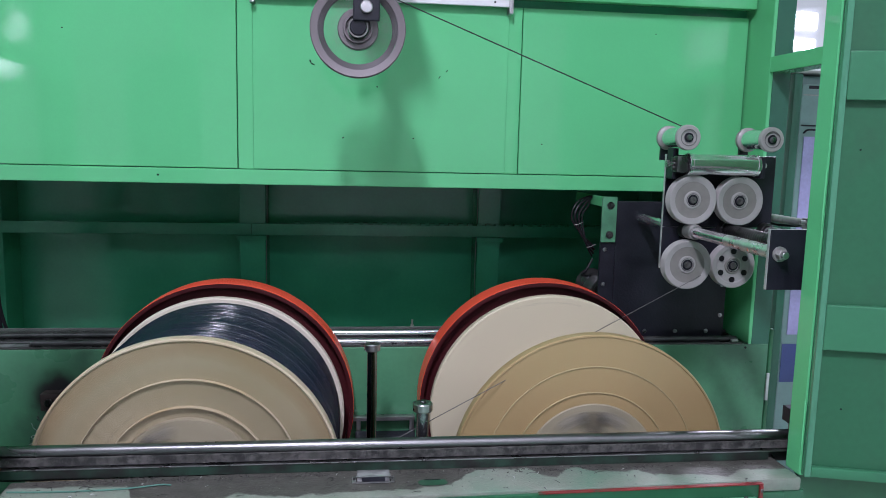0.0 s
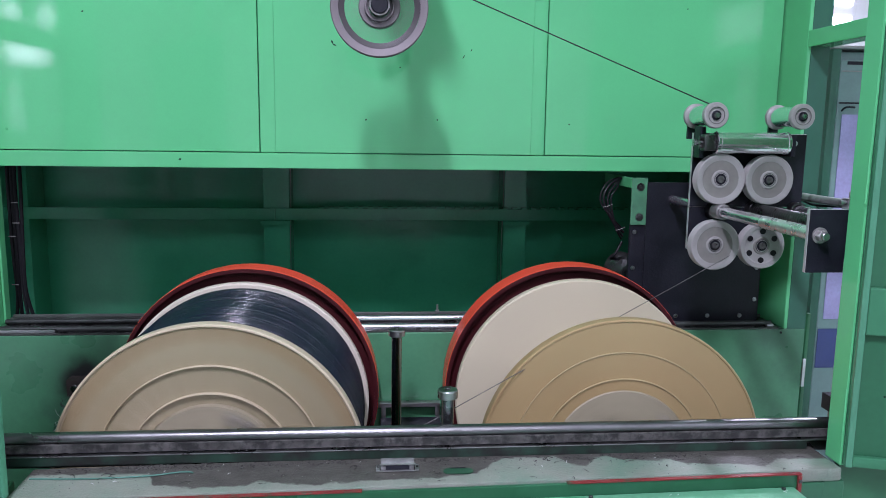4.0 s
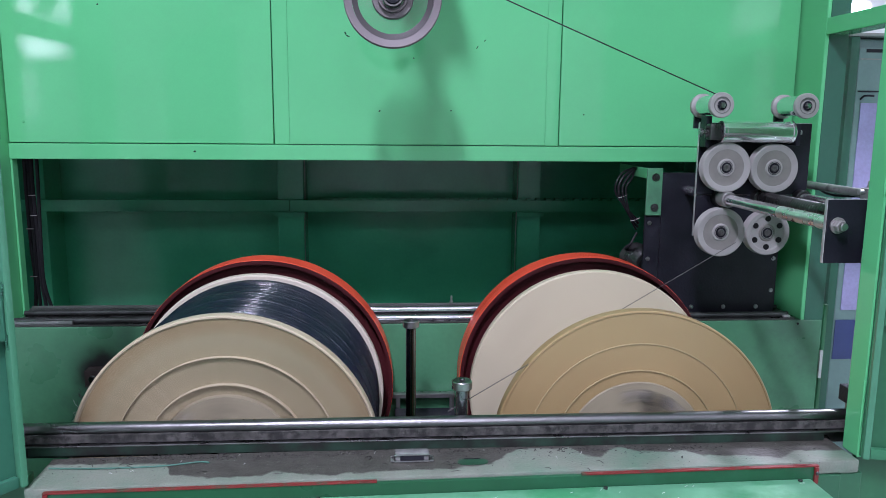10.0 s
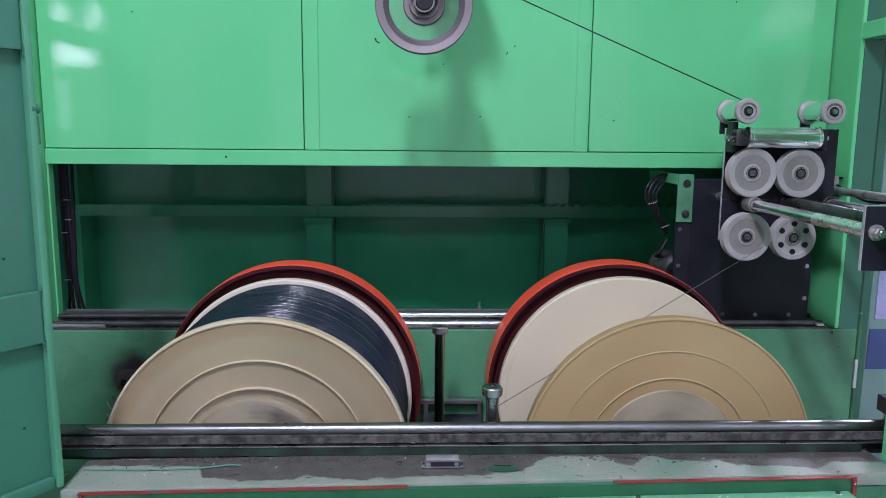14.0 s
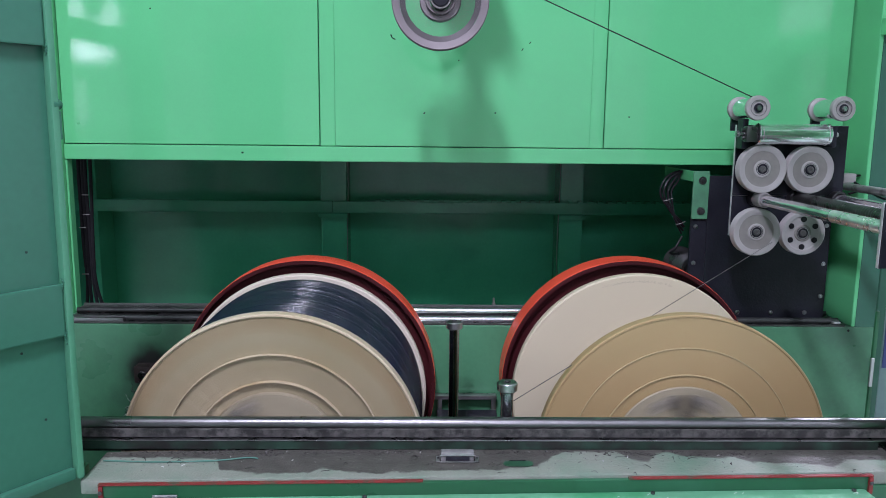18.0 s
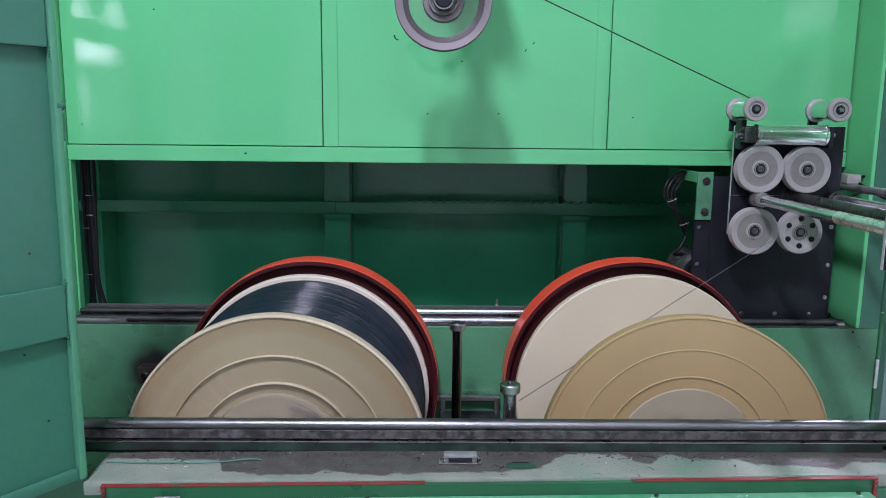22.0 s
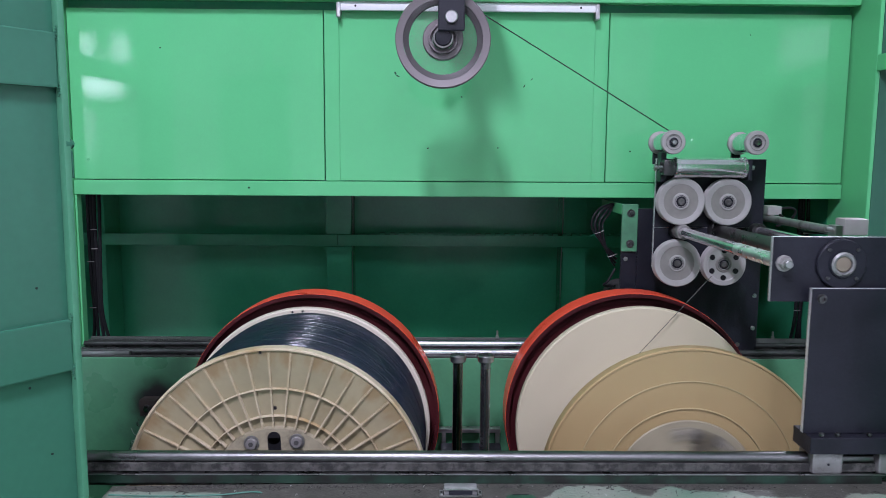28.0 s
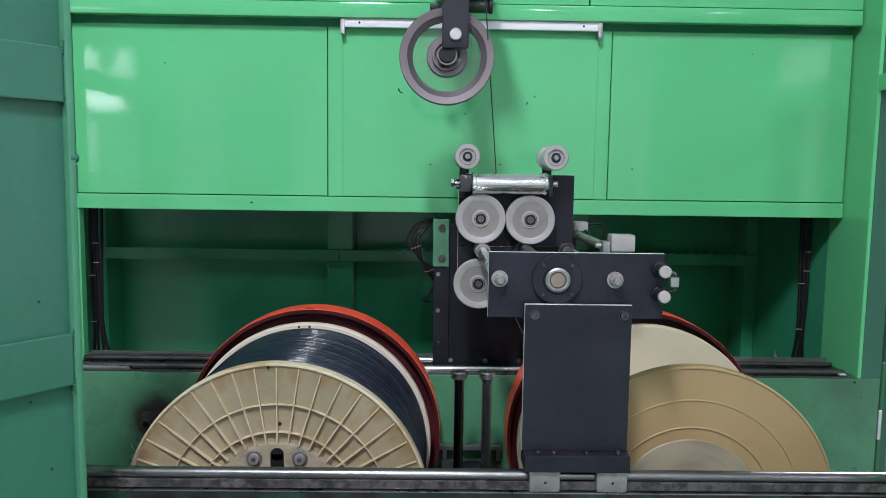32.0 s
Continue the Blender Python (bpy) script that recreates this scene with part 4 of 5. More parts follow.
def wheel(x, z, R, y, label, holes=False):
    w = part("guide_roller", lathe([(R * 0.735, y - 0.0105), (R - 0.012, y - 0.0125), (R - 0.002, y - 0.014), (R, y - 0.012), (R - 0.008, y), (R, y + 0.012), (R - 0.002, y + 0.014),
                                    (R * 0.735, y + 0.014)], 64, "y", (x, 0, z), closed=True), WHITE_PL, head, label)
    part("web", lathe([(0.022, y - 0.009), (R * 0.6, y - 0.0085), (R * 0.737, y - 0.0102), (R * 0.737, y + 0.009), (0.022, y + 0.009)], 64, "y", (x, 0, z), closed=True), WHITE_PL if holes else GREY_NYLON, w)
    part("boss", lathe([(0.0165, y - 0.0115), (0.0205, y - 0.0115), (0.0225, y - 0.0095), (0.0225, y + 0.01), (0.0165, y + 0.01)], 48, "y", (x, 0, z), closed=True), WHITE_PL if not holes else GREY_NYLON, w)
    part("bearing", lathe([(0.009, y - 0.0115), (0.0115, y - 0.0118), (0.012, y - 0.0105), (0.0145, y - 0.0105), (0.015, y - 0.012), (0.0164, y - 0.012), (0.0164, y), (0.009, y)], 40, "y", (x, 0, z), closed=True), BLACK, w)
    part("bearing_rim", lathe([(0.0136, y - 0.0124), (0.0152, y - 0.0124), (0.0152, y - 0.0105), (0.0136, y - 0.0105)], 40, "y", (x, 0, z), closed=True), ZINC, w)
    part("axle_screw", lathe([(0, y - 0.0125), (0.0042, y - 0.0125), (0.0042, y - 0.015), (0.0078, y - 0.015), (0.0085, y - 0.014), (0.0085, y + 0.035), (0, y + 0.035)], 20, "y", (x, 0, z)), BOLT_DULL, w)
    if holes:
        for k in range(6):
            a = radians(60 * k + 30)
            part("hole", rod(0.0075, y - 0.0112, y - 0.0085, "y", (x + 0.037 * math.cos(a), 0, z + 0.037 * math.sin(a)), 16, 0), CABLE, w)
    return w


wheel(-0.006, 1.309, 0.0625, 0.0, "white nylon guide roller")
wheel(0.1185, 1.308, 0.0615, 0.0, "white nylon guide roller")
wheel(-0.009, 1.1445, 0.0625, 0.0, "white nylon guide roller")
wheel(0.124, 1.140, 0.0585, 0.02, "white nylon guide roller with six holes", True)
for x, z in ((-0.043, 1.463), (0.173, 1.463)):
    t = part("top_roller", lathe([(0.019, -0.046), (0.029, -0.046), (0.031, -0.043), (0.031, -0.034), (0.025, -0.029), (0.025, 0.066), (0.031, 0.070), (0.031, 0.08), (0.012, 0.082)], 48, "y", (x, 0, z), closed=True),
             WHITE_PL, head, "small white-flanged steel roller")
    part("sleeve", lathe([(0.0253, -0.028), (0.0253, 0.065), (0.024, 0.065), (0.024, -0.028)], 40, "y", (x, 0, z), closed=True), CHROME, t)
    part("bearing", lathe([(0.007, -0.044), (0.0125, -0.0445), (0.0132, -0.0425), (0.0168, -0.0425), (0.017, -0.0445), (0.0188, -0.0445), (0.0188, -0.03), (0.007, -0.03)], 32, "y", (x, 0, z), closed=True), WHITE_PL, t)
    part("seal", lathe([(0.0072, -0.0452), (0.0118, -0.0452), (0.0118, -0.043), (0.0072, -0.043)], 28, "y", (x, 0, z), closed=True), BLACK, t)
    part("groove_ring", lathe([(0.0190, -0.0466), (0.0205, -0.0466), (0.0205, -0.0455), (0.0190, -0.0455)], 32, "y", (x, 0, z), closed=True), BOLT_DULL, t)
    part("axle_screw", rod(0.007, -0.052, 0.095, "y", (x, 0, z), 6), STEEL, t)
    part("roller_arm", box(x - 0.014, x + 0.010, 0.084, 0.096, 1.405, z + 0.01, 0.002), BLACK, head)
part("roller_arm", box(-0.060, -0.046, 0.0, 0.036, 1.36, 1.437, 0.002), BLACK, head)
for z in (1.388, 1.408):
    part("clamp_bolt", rod(0.0055, -0.068, -0.0607, "x", (0, -0.012, z), 6), DARKSTEEL, head)
h = part("cross_roller", lathe([(0.006, -0.029), (0.026, -0.029), (0.028, -0.027), (0.028, -0.021), (0.0262, -0.019), (0.0262, 0.148), (0.028, 0.150), (0.028, 0.156), (0.026, 0.158), (0.006, 0.158)], 48, "x", (0, -0.01, 1.398), closed=True),
         CHROME, head, "polished steel cross roller")
part("axle", rod(0.006, -0.078, 0.182, "x", (0, -0.01, 1.398), 16), STEEL, h)
part("axle_nut", rod(0.010, -0.082, -0.073, "x", (0, -0.01, 1.398), 6), STEEL, h)
part("clamp", box(-0.0605, -0.031, -0.028, -0.0005, 1.378, 1.418, 0.004), DARKSTEEL, head, "greasy steel clamp block")
part("roller_ear", box(0.160, 0.170, -0.03, 0.036, 1.366, 1.42, 0.002), BLACK, head)
mp = plate(head, "middle_plate", -0.061, 0.235, 0.036, 0.048, 1.236, 1.421)
plate(head, "lower_plate", -0.061, 0.11, 0.036, 0.048, 1.128, 1.2355)
part("label_tag", box(0.178, 0.192, 0.033, 0.0358, 1.39, 1.404, 0.0005), BARE, head)
for x, r in ((0.0, 0.021), (0.216, 0.021), (0.107, 0.024)):
    part("collar", lathe([(r - 0.005, 0.012), (r, 0.012), (r, 0.0355), (r - 0.005, 0.0355)], 32, "y", (x, 0, ROD_Z), closed=True), DARKSTEEL, head)
part("bushing", lathe([(0.0142, -0.026), (0.018, -0.028), (0.0195, -0.026), (0.0195, 0.0118), (0.0142, 0.0118)], 32, "y", (0.0, 0, ROD_Z), closed=True), ZINC, head, "bright steel bushing")
# the cylinder and its switch sit beside the rods
cyl = thing("air_cylinder", "grey pneumatic cylinder with a pale switch box", "cylinder")
part("barrel", rod(0.0105, -0.45, -0.06, "y", (0.272, 0, 1.258), 24), ALU, cyl)
part("switch_box", box(0.280, 0.335, -0.49, -0.445, 1.250, 1.288, 0.004), WHITE_PL, cyl, "pale grey switch box")
part("switch_foot", box(0.262, 0.2795, -0.485, -0.45, 1.244, 1.272, 0.002), STEEL, cyl)
part("fitting", rod(0.006, 0.248, 0.262, "x", (0, -0.465, 1.262), 12), STEEL, cyl)
part("valve", box(0.262, 0.30, -0.13, -0.08, 1.268, 1.293, 0.003), WHITE_PL, cyl, "pale grey valve block")
part("valve_cable", tube([(0.30, -0.1, 1.283), (0.335, -0.1, 1.287), (0.352, -0.1, 1.276), (0.335, -0.1, 1.25), (0.30, -0.1, 1.235)], 0.0035), CABLE, cyl)
part("valve_cable", tube([(0.29, -0.14, 1.27), (0.30, -0.2, 1.25), (0.285, -0.3, 1.24), (0.29, -0.44, 1.25)], 0.0035), CABLE, cyl)

# ---- rear rails ----
rr = thing("rear_rails", "polished steel rods on a dark rear track", "rail")
for h0, h1, steel in ((-0.70, -0.3005, DULL_ROD), (-0.30, 1.10, CHROME), (1.1005, 1.478, DULL_ROD)):
    part("rod", rod(0.0085, h0, h1, "x", (0, -0.098, 0.8715), edge=0), steel, rr)
    part("rod", rod(0.0095 if steel is CHROME else 0.007, h0, h1, "x", (0, -0.030, 0.879 if steel is CHROME else 0.8765), edge=0), steel, rr)
part("bed", box(-0.70, 1.486, -0.114, -0.085, SHELF + 0.0005, SHELF + 0.003, 0.0005), DARKSTEEL, rr)
part("bed", box(-0.70, 1.486, -0.046, 0.03, SHELF + 0.0005, SHELF + 0.007, 0.001), DARKSTEEL, rr)
part("front_lip", box(-0.70, 1.486, -0.1285, -0.122, SHELF + 0.0005, SHELF + 0.005, 0.001), ALU_DULL, rr, "dull grey front lip")
bm = bmesh.new()
for k in range(210):
    x = -0.695 + k * 0.0072
    bm_box(bm, x, x + 0.0036, -0.018, 0.0, SHELF + 0.007, SHELF + 0.021)
tagged(part("rack_teeth", bm, RACK, rr, "fine grey rack teeth"), kind="stuff")
part("back_strip", box(-0.70, 1.486, 0.012, 0.018, SHELF + 0.007, SHELF + 0.024, 0.001), RACK, rr)
part("rack_cover", box(-0.70, -0.535, -0.12, -0.108, SHELF + 0.0005, SHELF + 0.014, 0.001), STEEL, rr)
part("end_clip", box(1.455, 1.476, -0.121, -0.1085, SHELF + 0.0055, SHELF + 0.012, 0.002), BARE, rr, "bright end clip")
for x in (0.518, 1.37):
    part("stop_bolt", rod(0.003, SHELF + 0.007, 0.905, "z", (x * 0.975, 0.025, 0), 10), STEEL, rr)
    part("stop_nut", rod(0.0055, 0.884, 0.890, "z", (x * 0.975, 0.025, 0), 6), STEEL, rr)

# ---- cables in the recess ----
rng = random.Random(11)
for x0, n in ((-0.752, 4), (1.458, 3)):
    cb = thing("cable_bundle", "dark cables tied in a bundle inside the recess", "cables", group="recess cables")
    for k in range(n):
        x = x0 + k * 0.011
        part("cable", tube([(x, 0.16, 1.40), (x + rng.uniform(-.004, .004), 0.15, 1.25), (x + rng.uniform(-.004, .004), 0.15, 1.05), (x + rng.uniform(-.006, .006), 0.15, 0.92), (x + (k - 1) * 0.010, 0.16, 0.81)], 0.0055), CABLE, cb)
    for z in (1.19, 1.13, 1.09, 0.945):
        part("cable_tie", box(x0 - 0.006 + 0.014 * (z > 1.1), x0 + 0.014 + 0.014 * (z > 1.1), 0.142, 0.1435, z, z + 0.0024, 0), WHITE_PL, cb)

# ---- bearing block and post slide ----
bb = thing("bearing_block", "sooty dark bearing block on the lower wall", "block")
part("body", box(-0.495, -0.448, WY - 0.04, WY - 0.0005, 0.705, 0.752, 0.004), mat("rusty_dark_steel", (0.03, 0.02, 0.018), 0.6, vary=0.4), bb)
part("cap", rod(0.011, WY - 0.047, WY - 0.0405, "y", (-0.472, 0, 0.729), 16), DARKSTEEL, bb)
ps = thing("post_slide", "greasy steel slide frame under the catch posts", "slide")
part("cross_bar", box(0.328, 0.502, -0.165, -0.142, 0.658, 0.670, 0.002), STEEL, ps)
part("bed", box(0.34, 0.50, -0.78, -0.14, 0.1505, 0.309, 0.003), DARKSTEEL, ps)
part("body", box(0.335, 0.50, -0.33, -0.17, 0.31, 0.632, 0.003), BLACK, ps)
for x in (0.338, 0.488):
    part("strut", box(x, x + 0.012, -0.160, -0.146, 0.1505, 0.6575, 0.001), STEEL, ps)
for x in (0.352, 0.41, 0.468):
    hexbolt(ps, "bolt", x, -0.3305, 0.615, 0.006, 0.006, STEEL)

# ---- sill things ----
GREASE = mat("clear_acrylic", (0.17, 0.175, 0.17), 0.2, vary=0.4, scale=40)
SLOT_GREEN = mat("slot_shade_green", (0.010, 0.058, 0.028), 0.45, vary=0.2)
blk = thing("level_block", "small grimy clear block with a dark window lying on the sill", "block")
part("body", box(0.332, 0.393, -0.886, -0.862, 0.811, 0.825, 0.002), GREASE, blk)
part("front_window", box(0.341, 0.384, -0.888, -0.8863, 0.8135, 0.8215, 0.0006), BLACK, blk, "dark window in the front")
part("frame_bar", box(0.330, 0.395, -0.891, -0.8885, 0.811, 0.8135, 0.0008), STEEL, blk)
part("frame_bar", box(0.330, 0.395, -0.8885, -0.8865, 0.822, 0.8245, 0.0008), STEEL, blk)
for x in (0.3235, 0.3945):
    part("end_lug", box(x, x + 0.007, -0.890, -0.868, 0.811, 0.8145, 0.001), STEEL, blk)
    part("lug_screw", rod(0.0022, 0.8145, 0.8165, "z", (x + 0.0035, -0.879, 0), 10), DARKSTEEL, blk)
# Thin plate coloured dark for the hollow's shade, with a black strip as shadow
slot = thing("drain_slot", "rounded slot in the sill, coloured dark for its shade", "slot", kind="structure")
bm = bmesh.new()
for sx in (-1, 1):
    rod(0.0115, 0.8102, 0.8112, "z", (0.472 + sx * 0.016, -0.893, 0), 24, 0, bm)
bm_box(bm, 0.456, 0.488, -0.9045, -0.8815, 0.8102, 0.8113)
part("hollow", bm, SLOT_GREEN, slot, "hollow in a green darkened for shade")
part("edge_shadow", box(0.457, 0.487, -0.8835, -0.8812, 0.8114, 0.8122, 0.0003), CABLE, slot)
solid("wire_scrap", tube([(-0.275, -0.885, 0.812), (-0.18, -0.89, 0.812), (-0.08, -0.885, 0.812), (-0.02, -0.874, 0.813), (0.0, -0.876, 0.812)], 0.0015), mat("green_wire", (0.06, 0.17, 0.13), 0.4), "thin green wire offcut lying on the sill", "wire")
lid = thing("front_cover", "scratched green steel front cover with a worn red edge strip", "cover")
part("plate", box(-0.232, 1.085, -1.35, -0.962, 0.772, 0.784, 0.003), GREEN_LID, lid)
part("lip", box(-0.25, 1.10, -0.961, -0.953, 0.76, 0.8055, 0.001), LIP_GREEN, lid, "dark green upright lip")
part("red_strip", box(-0.25, 0.30, -0.9625, -0.954, 0.8058, 0.8085, 0.0004), RED_LINE, lid, "worn red edge strip")
part("red_strip", box(0.66, 1.10, -0.9625, -0.954, 0.8058, 0.8085, 0.0004), RED_LINE, lid, "worn red edge strip")
for x in (-0.248, 1.091):
    part("red_corner", box(x, x + 0.007, -0.966, -0.9615, 0.775, 0.8055, 0), RED_LINE, lid)
    part("screw", rod(0.0035, -0.969, -0.9665, "y", (x + 0.0035, 0, 0.796), 10), DARKSTEEL, lid)
for x in (0.20, 0.70, 1.06):
    part("screw", rod(0.004, 0.784, 0.788, "z", (x, -0.972, 0), 12), DARKSTEEL, lid)
lid.matrix_basis = SKEW
lt = part("latch", box(-0.15, -0.118, -0.985, -0.968, 0.7845, 0.792, 0.002), DARKSTEEL, lid)
part("latch_pin", rod(0.003, -0.155, -0.113, "x", (0, -0.976, 0.793), 10), STEEL, lt)

bm = bmesh.new()
rng = random.Random(31)
for k in range(60):
    x, y = rng.uniform(-0.2, 1.06), -0.975 - 0.14 * rng.random() ** 1.5
    a, ln = rng.uniform(0.2, 0.9), rng.uniform(0.002, 0.010)
    tube([(x, y, 0.784), (x + ln * math.cos(a), y + ln * math.sin(a), 0.784)], rng.uniform(0.0003, 0.0009), 5, bm)
tagged(part("scratches", bm, mat("white_scratch", (0.7, 0.75, 0.7), 0.6), lid, "short white scratches in the paint"), kind="stuff")

# ---- dirt, chips and loose bits ----
rng = random.Random(21)
bm = bmesh.new()
for k in range(80):
    x, y = rng.uniform(-0.26, 1.15), -0.945 + 0.11 * rng.random() ** 0.6
    a, ln, r = rng.uniform(0, 6.28), rng.uniform(0.003, 0.012), rng.uniform(0.0003, 0.0006)
    b = a + rng.uniform(-0.9, 0.9)
    tube([(x, y, 0.8112), (x + ln * math.cos(a), y + ln * math.sin(a) * 0.6, 0.8112 + rng.uniform(0, 0.004)),
          (x + ln * (math.cos(a) + math.cos(b)), min(y + ln * 0.6 * (math.sin(a) + math.sin(b)), -0.832), 0.8112)], r, 5, bm)
clip = solid("wire_clippings", bm, mat("wire_clipping", (0.03, 0.028, 0.027), 0.4, vary=0.8, scale=12, metal=0.2), "scattered short wire clippings on the sill", "clippings", "stuff")
bm = bmesh.new()
for k in range(9):
    x, y = rng.uniform(-0.2, 1.12), rng.uniform(-0.93, -0.84)
    a, ln = rng.uniform(0, 3.14), rng.uniform(0.004, 0.011)
    tube([(x, y, 0.8115), (x + 0.6 * ln * math.cos(a), y + 0.4 * ln * math.sin(a), 0.813), (x + ln * math.cos(a), min(y + ln * math.sin(a), -0.832), 0.8115)], 0.0005, 5, bm)
solid("bright_clippings", bm, BARE, "a few bright wire clippings on the sill", "clippings", "stuff")
for name, paint, count in (("dark_grit", mat("dark_grit", (0.02, 0.02, 0.02), 0.6), 420), ("pale_grit", mat("pale_grit", (0.35, 0.36, 0.33), 0.6), 130)):
    bm = bmesh.new()
    for k in range(count):
        x, y = rng.uniform(-0.3, 1.13), -0.935 + 0.1 * rng.random() ** 0.7
        r = rng.uniform(0.0003, 0.0011)
        z = 0.8101
        a = rng.uniform(0, 6.28)
        vs = [bm.verts.new((x + r * math.cos(a + w), y + r * math.sin(a + w), z)) for w in (0, 2.1, 4.2)] + [bm.verts.new((x, y, z + r))]
        for i, j, m in ((0, 1, 3), (1, 2, 3), (2, 0, 3), (0, 2, 1)):
            bm.faces.new((vs[i], vs[j], vs[m]))
    solid(name, bm, paint, "fine " + name.replace("_", " ") + " strewn over the sill", "grit", "stuff")
bm = bmesh.new()
heaps = [(rng.uniform(-0.27, 1.12), rng.uniform(-0.856, -0.838), rng.uniform(0.010, 0.030)) for k in range(26)]
for k in range(620):
    hx, hy, spread = heaps[k % len(heaps)]
    x, y = hx + rng.gauss(0, spread), min(max(hy + rng.gauss(0, 0.005), -0.885), -0.8355)
    if not -0.28 < x < 1.14:
        continue
    r, a, z = rng.uniform(0.0006, 0.0024), rng.uniform(0, 6.28), 0.8101
    ring = [bm.verts.new((x + r * rng.uniform(0.6, 1.3) * math.cos(a + w), y + r * math.sin(a + w), z)) for w in (0, 1.26, 2.51, 3.77, 5.03)]
    top = bm.verts.new((x + rng.uniform(-.4, .4) * r, y, z + r * rng.uniform(0.4, 1.0)))
    for i in range(5):
        bm.faces.new((ring[i], ring[(i + 1) % 5], top))
solid("greasy_dirt", bm, mat("greasy_dirt", (0.022, 0.021, 0.018), 0.5, vary=0.5, scale=60), "small heaps of black greasy dirt along the sill", "dirt", "stuff")
PEEN = mat("dark_chip", (0.008, 0.024, 0.016), 0.7, spec=0.15)
chips = [(0.202, 1.655, 0.005, 0.0025, -70), (0.208, 1.648, 0.006, 0.002, -25), (0.589, 1.641, 0.005, 0.0015, 50), (0.568, 1.622, 0.005, 0.0015, 60), (0.496, 1.447, 0.003, 0.002, 0), (0.295, 1.445, 0.003, 0.002, 20), (0.878, 1.44, 0.003, 0.002, 0),
         (-0.219, 1.329, 0.004, 0.003, 0), (-0.46, 1.72, 0.003, 0.002, 0), (0.39, 1.59, 0.003, 0.002, 0), (1.21, 1.77, 0.002, 0.002, 0)]
for cx, cz, a, b, turn in chips:
    bm = bmesh.new()
    vs = []
    n = 9
    for k in range(n):
        w = 2 * math.pi * k / n
        q = rng.uniform(0.65, 1.2)
        u, v = a * q * math.cos(w), b * q * math.sin(w)
        c, d = math.cos(radians(turn)), math.sin(radians(turn))
        vs.append(bm.verts.new((cx + u * c - v * d, (-0.0045 if cz < 1.35 else -0.0042 if 0.045 < cx < 0.765 else 0.0012), cz + u * d + v * c)))
    bm.faces.new(vs)
    r = bmesh.ops.extrude_face_region(bm, geom=list(bm.faces))
    for v in r["geom"]:
        if isinstance(v, bmesh.types.BMVert):
            v.co.y += 0.0008
    part("paint_chip", bm, PEEN, back)
# frayed wire ends beside the full spool
fr = thing("frayed_wire", "tangle of thin frayed wire ends beside the spool", "wire")
for k in range(26):
    z = rng.uniform(0.76, 0.87)
    x = -0.014 - math.sqrt(max(0.318 ** 2 - (z - 0.723) ** 2, 0)) - rng.uniform(0.0, 0.006)
    y = -0.64 + rng.uniform(-0.03, 0.03)
    part("strand", tube([(x + 0.012, y, z - 0.012), (x, y + rng.uniform(-.008, .008), z), (x - rng.uniform(0, .008), y, z + rng.uniform(0.002, 0.010)), (x + rng.uniform(-.006, .006), y, z + rng.uniform(0.006, 0.014))], 0.0004, 5), DARKSTEEL if k % 5 else BARE, fr)
part("paint_drip", lathe([(0, -0.0012), (0.0022, -0.0006), (0.0034, 0.0014), (0, 0.0018)], 16, "y", (-0.676, 0, 1.407)), GREEN, back)
for z in (1.528, 1.615, 1.066, 1.153):
    bm = bmesh.new()
    for k in range(6):
        bmesh.ops.create_icosphere(bm, subdivisions=1, radius=rng.uniform(0.0012, 0.0024), matrix=pose(-0.0135 + rng.uniform(-.0015, .0015), -0.0185, z + (k - 3) * 0.0045))
    part("weld_bead", bm, GREEN_DOOR, dl, "lumpy painted weld bead")
for x, z in ((-0.05, 0.93), (-0.22, 1.03), (-0.06, 1.21), (-0.31, 1.36), (-0.12, 1.47), (-0.27, 0.88), (-0.08, 1.05)):
    part("paint_chip", rod(0.0022, -0.005, -0.0041, "y", (x, 0, z), 7, 0), PEEN, dl)
for x, z in ((0.06, 0.95), (0.21, 1.0), (0.13, 1.3), (0.05, 1.44), (0.3, 1.22)):
    part("paint_chip", rod(0.002, -0.005, -0.0041, "y", (x, 0, z), 7, 0), PEEN, dr2)
# hinges
part("hinge", rod(0.0022, 0.87, 0.96, "z", (1.186, -0.9105, 0), 10), GREEN, front, "slim painted hinge")
part("hinge", rod(0.0022, 1.30, 1.40, "z", (1.186, -0.9105, 0), 10), GREEN, front, "slim painted hinge")
part("side_hinge", box(1.5675, 1.5765, WY - 0.004, WY + 0.002, 0.688, 0.772, 0.001), BARE, side, "bright side hinge leaf")
part("bolt_hole", rod(0.0035, WY - 0.0012, WY - 0.0002, "y", (1.494, 0, 0.852), 12, 0), CABLE, back)

# ---- running wires ----
WIRE_RUN = mat("running_wire", (0.02, 0.02, 0.022), 0.4, vary=0.1)
WL1, WL2 = 1.05, 0.955
wire_top = solid("running_wire", rod(0.0015, 0, WL1, "z", (0, 0, 0), 8, 0), WIRE_RUN, "thin black wire running from the sheave to the carriage", "wire")
wire_low = solid("running_wire", rod(0.0009, 0, WL2, "z", (0, 0, 0), 8, 0), mat("grey_running_wire", (0.09, 0.088, 0.085), 0.4), "thin grey wire running from the carriage towards the spool", "wire")


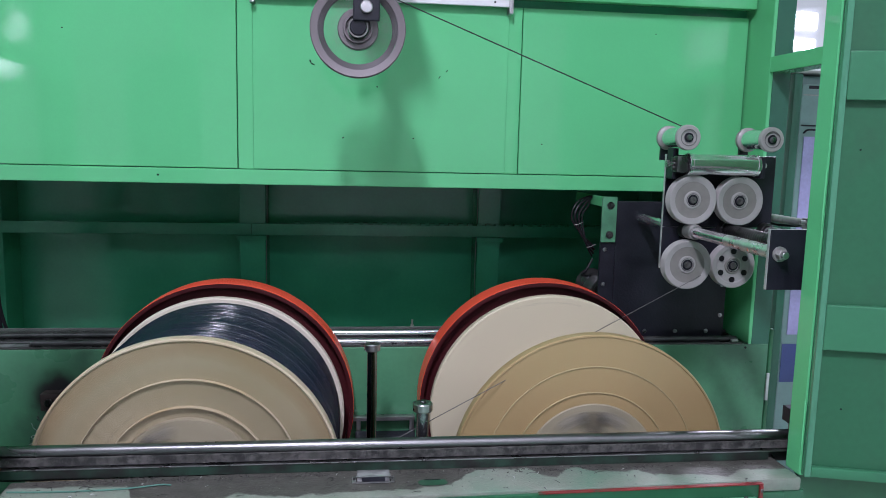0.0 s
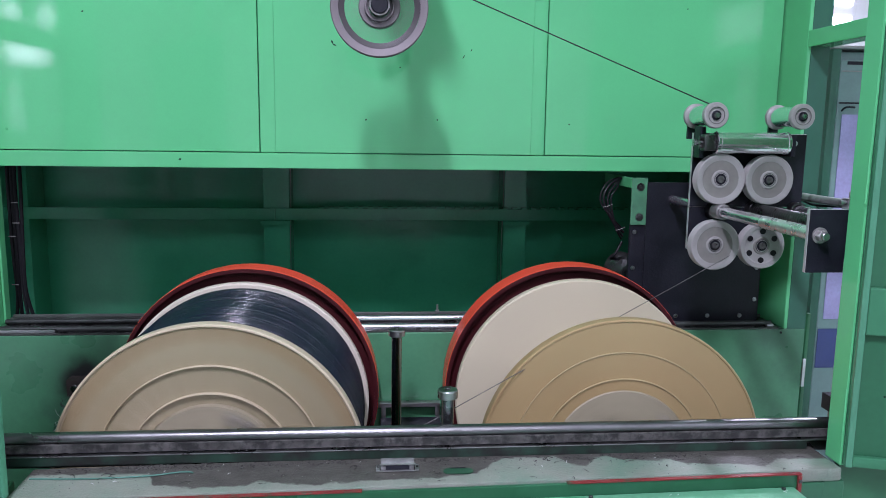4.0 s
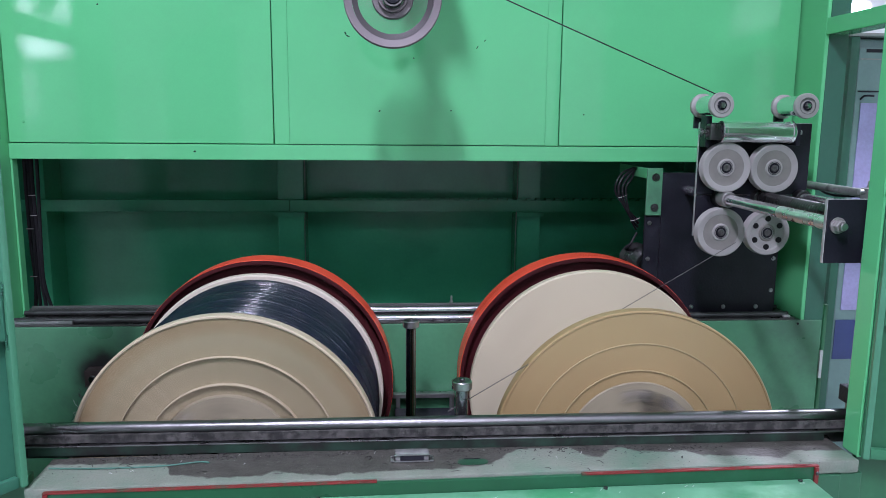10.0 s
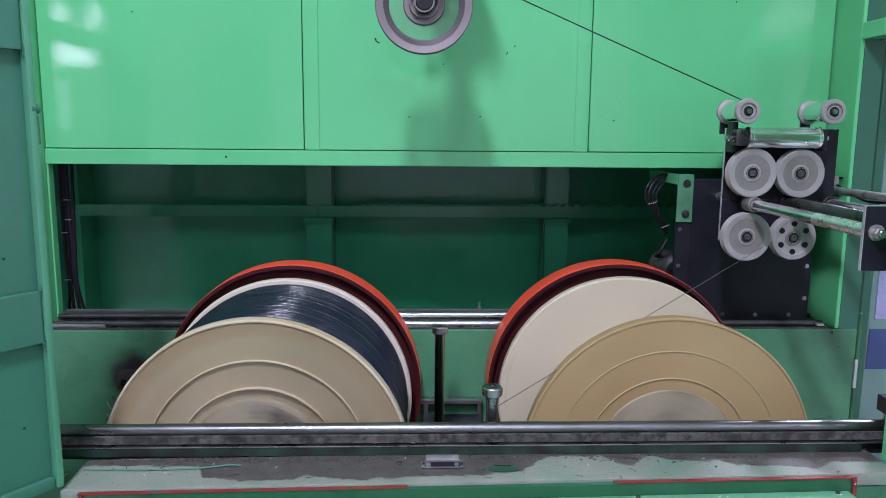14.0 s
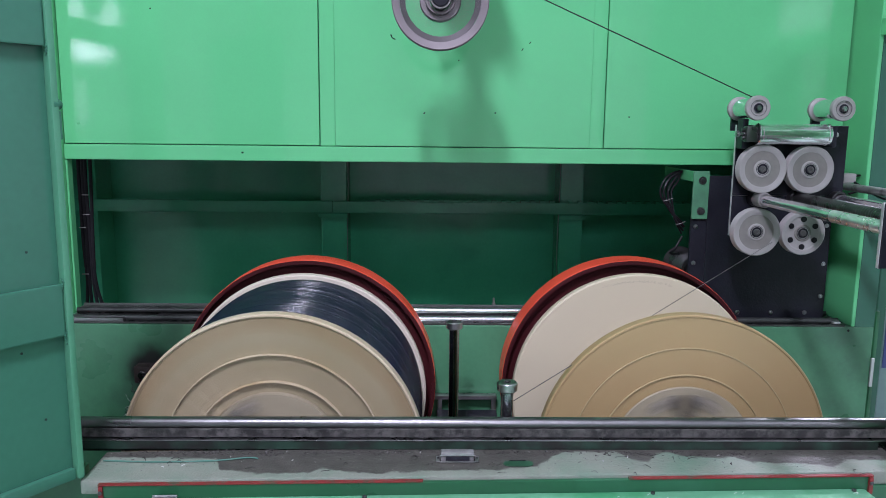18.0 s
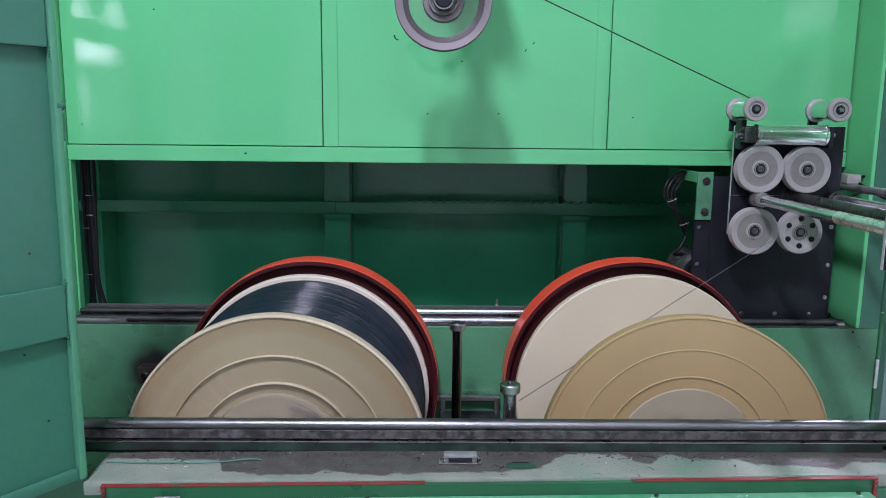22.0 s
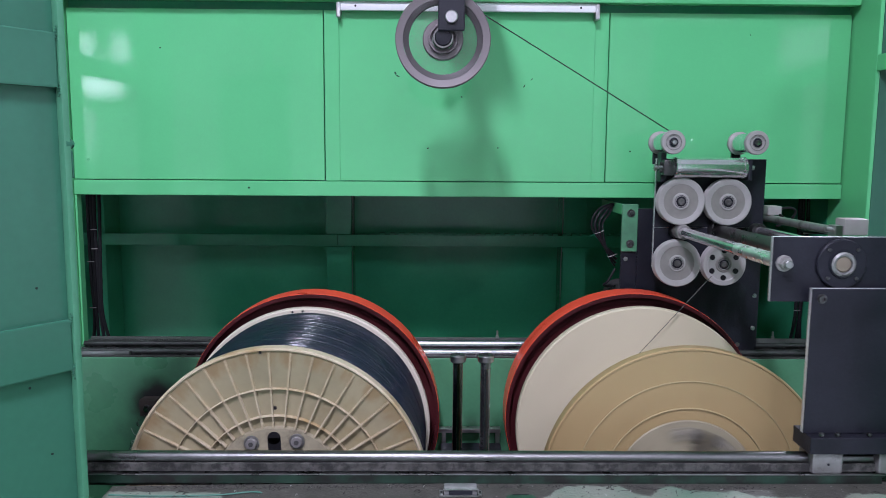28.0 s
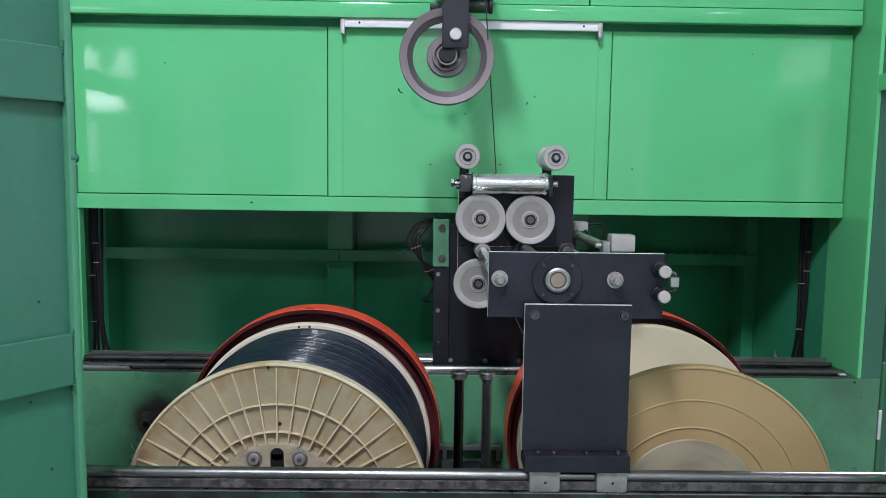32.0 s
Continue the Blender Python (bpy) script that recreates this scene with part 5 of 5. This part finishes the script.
# ---- what moves ----
CARRIAGE_X = [(0, 1.175), (26.6, 1.175), (26.9, 1.158), (27.5, 1.055), (28, 0.969), (28.5, 0.886), (29, 0.801), (29.5, 0.709), (30, 0.621), (30.5, 0.532), (31, 0.444), (31.15, 0.434), (31.5, 0.431), (32, 0.429)]
HEAD_Y = [(0, -0.393), (3, -0.368), (6, -0.342), (9, -0.311), (12, -0.278), (14, -0.260), (16.5, -0.237), (19, -0.211), (21, -0.190), (22, -0.184), (25, -0.183), (25.5, -0.188), (28, -0.200), (29, -0.213), (30, -0.240), (31, -0.270), (32, -0.294)]


def between(rows, t):
    for (t0, x0), (t1, x1) in zip(rows, rows[1:]):
        if t <= t1:
            return x0 + (x1 - x0) * (t - t0) / (t1 - t0)
    return rows[-1][1]


def carriage_x(t):
    return between(CARRIAGE_X, t)


def head_y(t):
    return between(HEAD_Y, t)


def aim(a, b):
    """A pose at a whose z axis points to b."""
    return Matrix.Translation(a) @ (Vector(b) - Vector(a)).to_track_quat("Z", "Y").to_matrix().to_4x4()


def full_angle(t):
    """The full spool runs evenly, then brakes to a stop."""
    stop, brake, rate = 28.1, 500.0, 1780.0
    t0 = stop - rate / brake
    if t >= stop:
        return 0.0
    if t >= t0:
        return -0.5 * brake * (stop - t) ** 2
    return -0.5 * brake * (stop - t0) ** 2 - rate * (t0 - t)


def touch(c, R, p, turn):
    """Where a line from p touches the circle round c in the upright plane."""
    u = Vector((p[0] - c[0], p[1] - c[1]))
    k = turn * math.acos(R / u.length)
    u.normalize()
    return c[0] + R * (u.x * math.cos(k) - u.y * math.sin(k)), c[1] + R * (u.x * math.sin(k) + u.y * math.cos(k))


def top_wire(t):
    x = carriage_x(t) - 0.043
    low = (x + 0.074, 1.424)
    q = touch((SX, SZ), SR - 0.012, low, 1)
    d = Vector((q[0] - low[0], q[1] - low[1])).normalized()
    n = Vector((d.y, -d.x))
    if (Vector((x, 1.463)) + 0.0265 * n - Vector(low)).dot(n) > 0:
        c = Vector((SX - x, SZ - 1.463)).normalized()
        low = (x + 0.0265 * c.y, 1.463 - 0.0265 * c.x)
        q = touch((SX, SZ), SR - 0.012, low, 1)
    return aim((low[0], head_y(t), low[1]), (q[0], SY, q[1]))


def low_wire(t):
    a = Vector((carriage_x(t) + 0.052, head_y(t), 1.125))
    if t < 24.0:
        return aim(a, (0.472, -0.742, 0.868))
    a.y = min(a.y, -0.298)
    q = touch((0.853, 0.718), 0.142, (a.x, a.z), 1)
    return aim(a, (q[0], min(head_y(t), -0.300), q[1]))


def motions():
    steps = [k / 30 for k in range(0, 961)]
    for ob, angle in ((spool_full, full_angle), (spool_empty, lambda t: -1780.0 * t), (drum_a, full_angle), (drum_b, lambda t: -1780.0 * t), (sheave, lambda t: 2400.0 * t)):
        m0 = ob.matrix_basis.copy()
        rows = []
        for t in steps:
            if ob is spool_full or ob is drum_a:
                if t > 28.2 and t < 31.9:
                    continue
            rows.append((t, m0 @ pose(0, 0, 0, 0, angle(t), 0)))
        walk(ob, rows)
    keyed = [k / 5 for k in range(0, 161)]
    walk(carriage, [(t, pose(carriage_x(t), 0, 0)) for t in keyed])
    walk(cyl, [(t, pose(carriage_x(t), 0, 0)) for t in keyed])
    walk(head, [(t, pose(carriage_x(t), head_y(t), 0)) for t in keyed])
    walk(wire_top, [(t, top_wire(t)) for t in keyed])
    walk(wire_low, [(t, low_wire(t)) for t in keyed])
    walk(post_b, [(t, pose(x, y, z)) for t, x, y, z in (
        (0, 0.464, -0.759, 0.294), (22.85, 0.464, -0.759, 0.294), (23.0, 0.461, -0.702, 0.296), (23.1, 0.458, -0.629, 0.299),
        (23.2, 0.455, -0.575, 0.3015), (23.3, 0.451, -0.53, 0.303), (23.4, 0.448, -0.476, 0.305), (23.5, 0.446, -0.417, 0.308),
        (23.65, 0.443, -0.362, 0.31), (23.8, 0.443, -0.36, 0.31), (32, 0.443, -0.36, 0.31))])


motions()
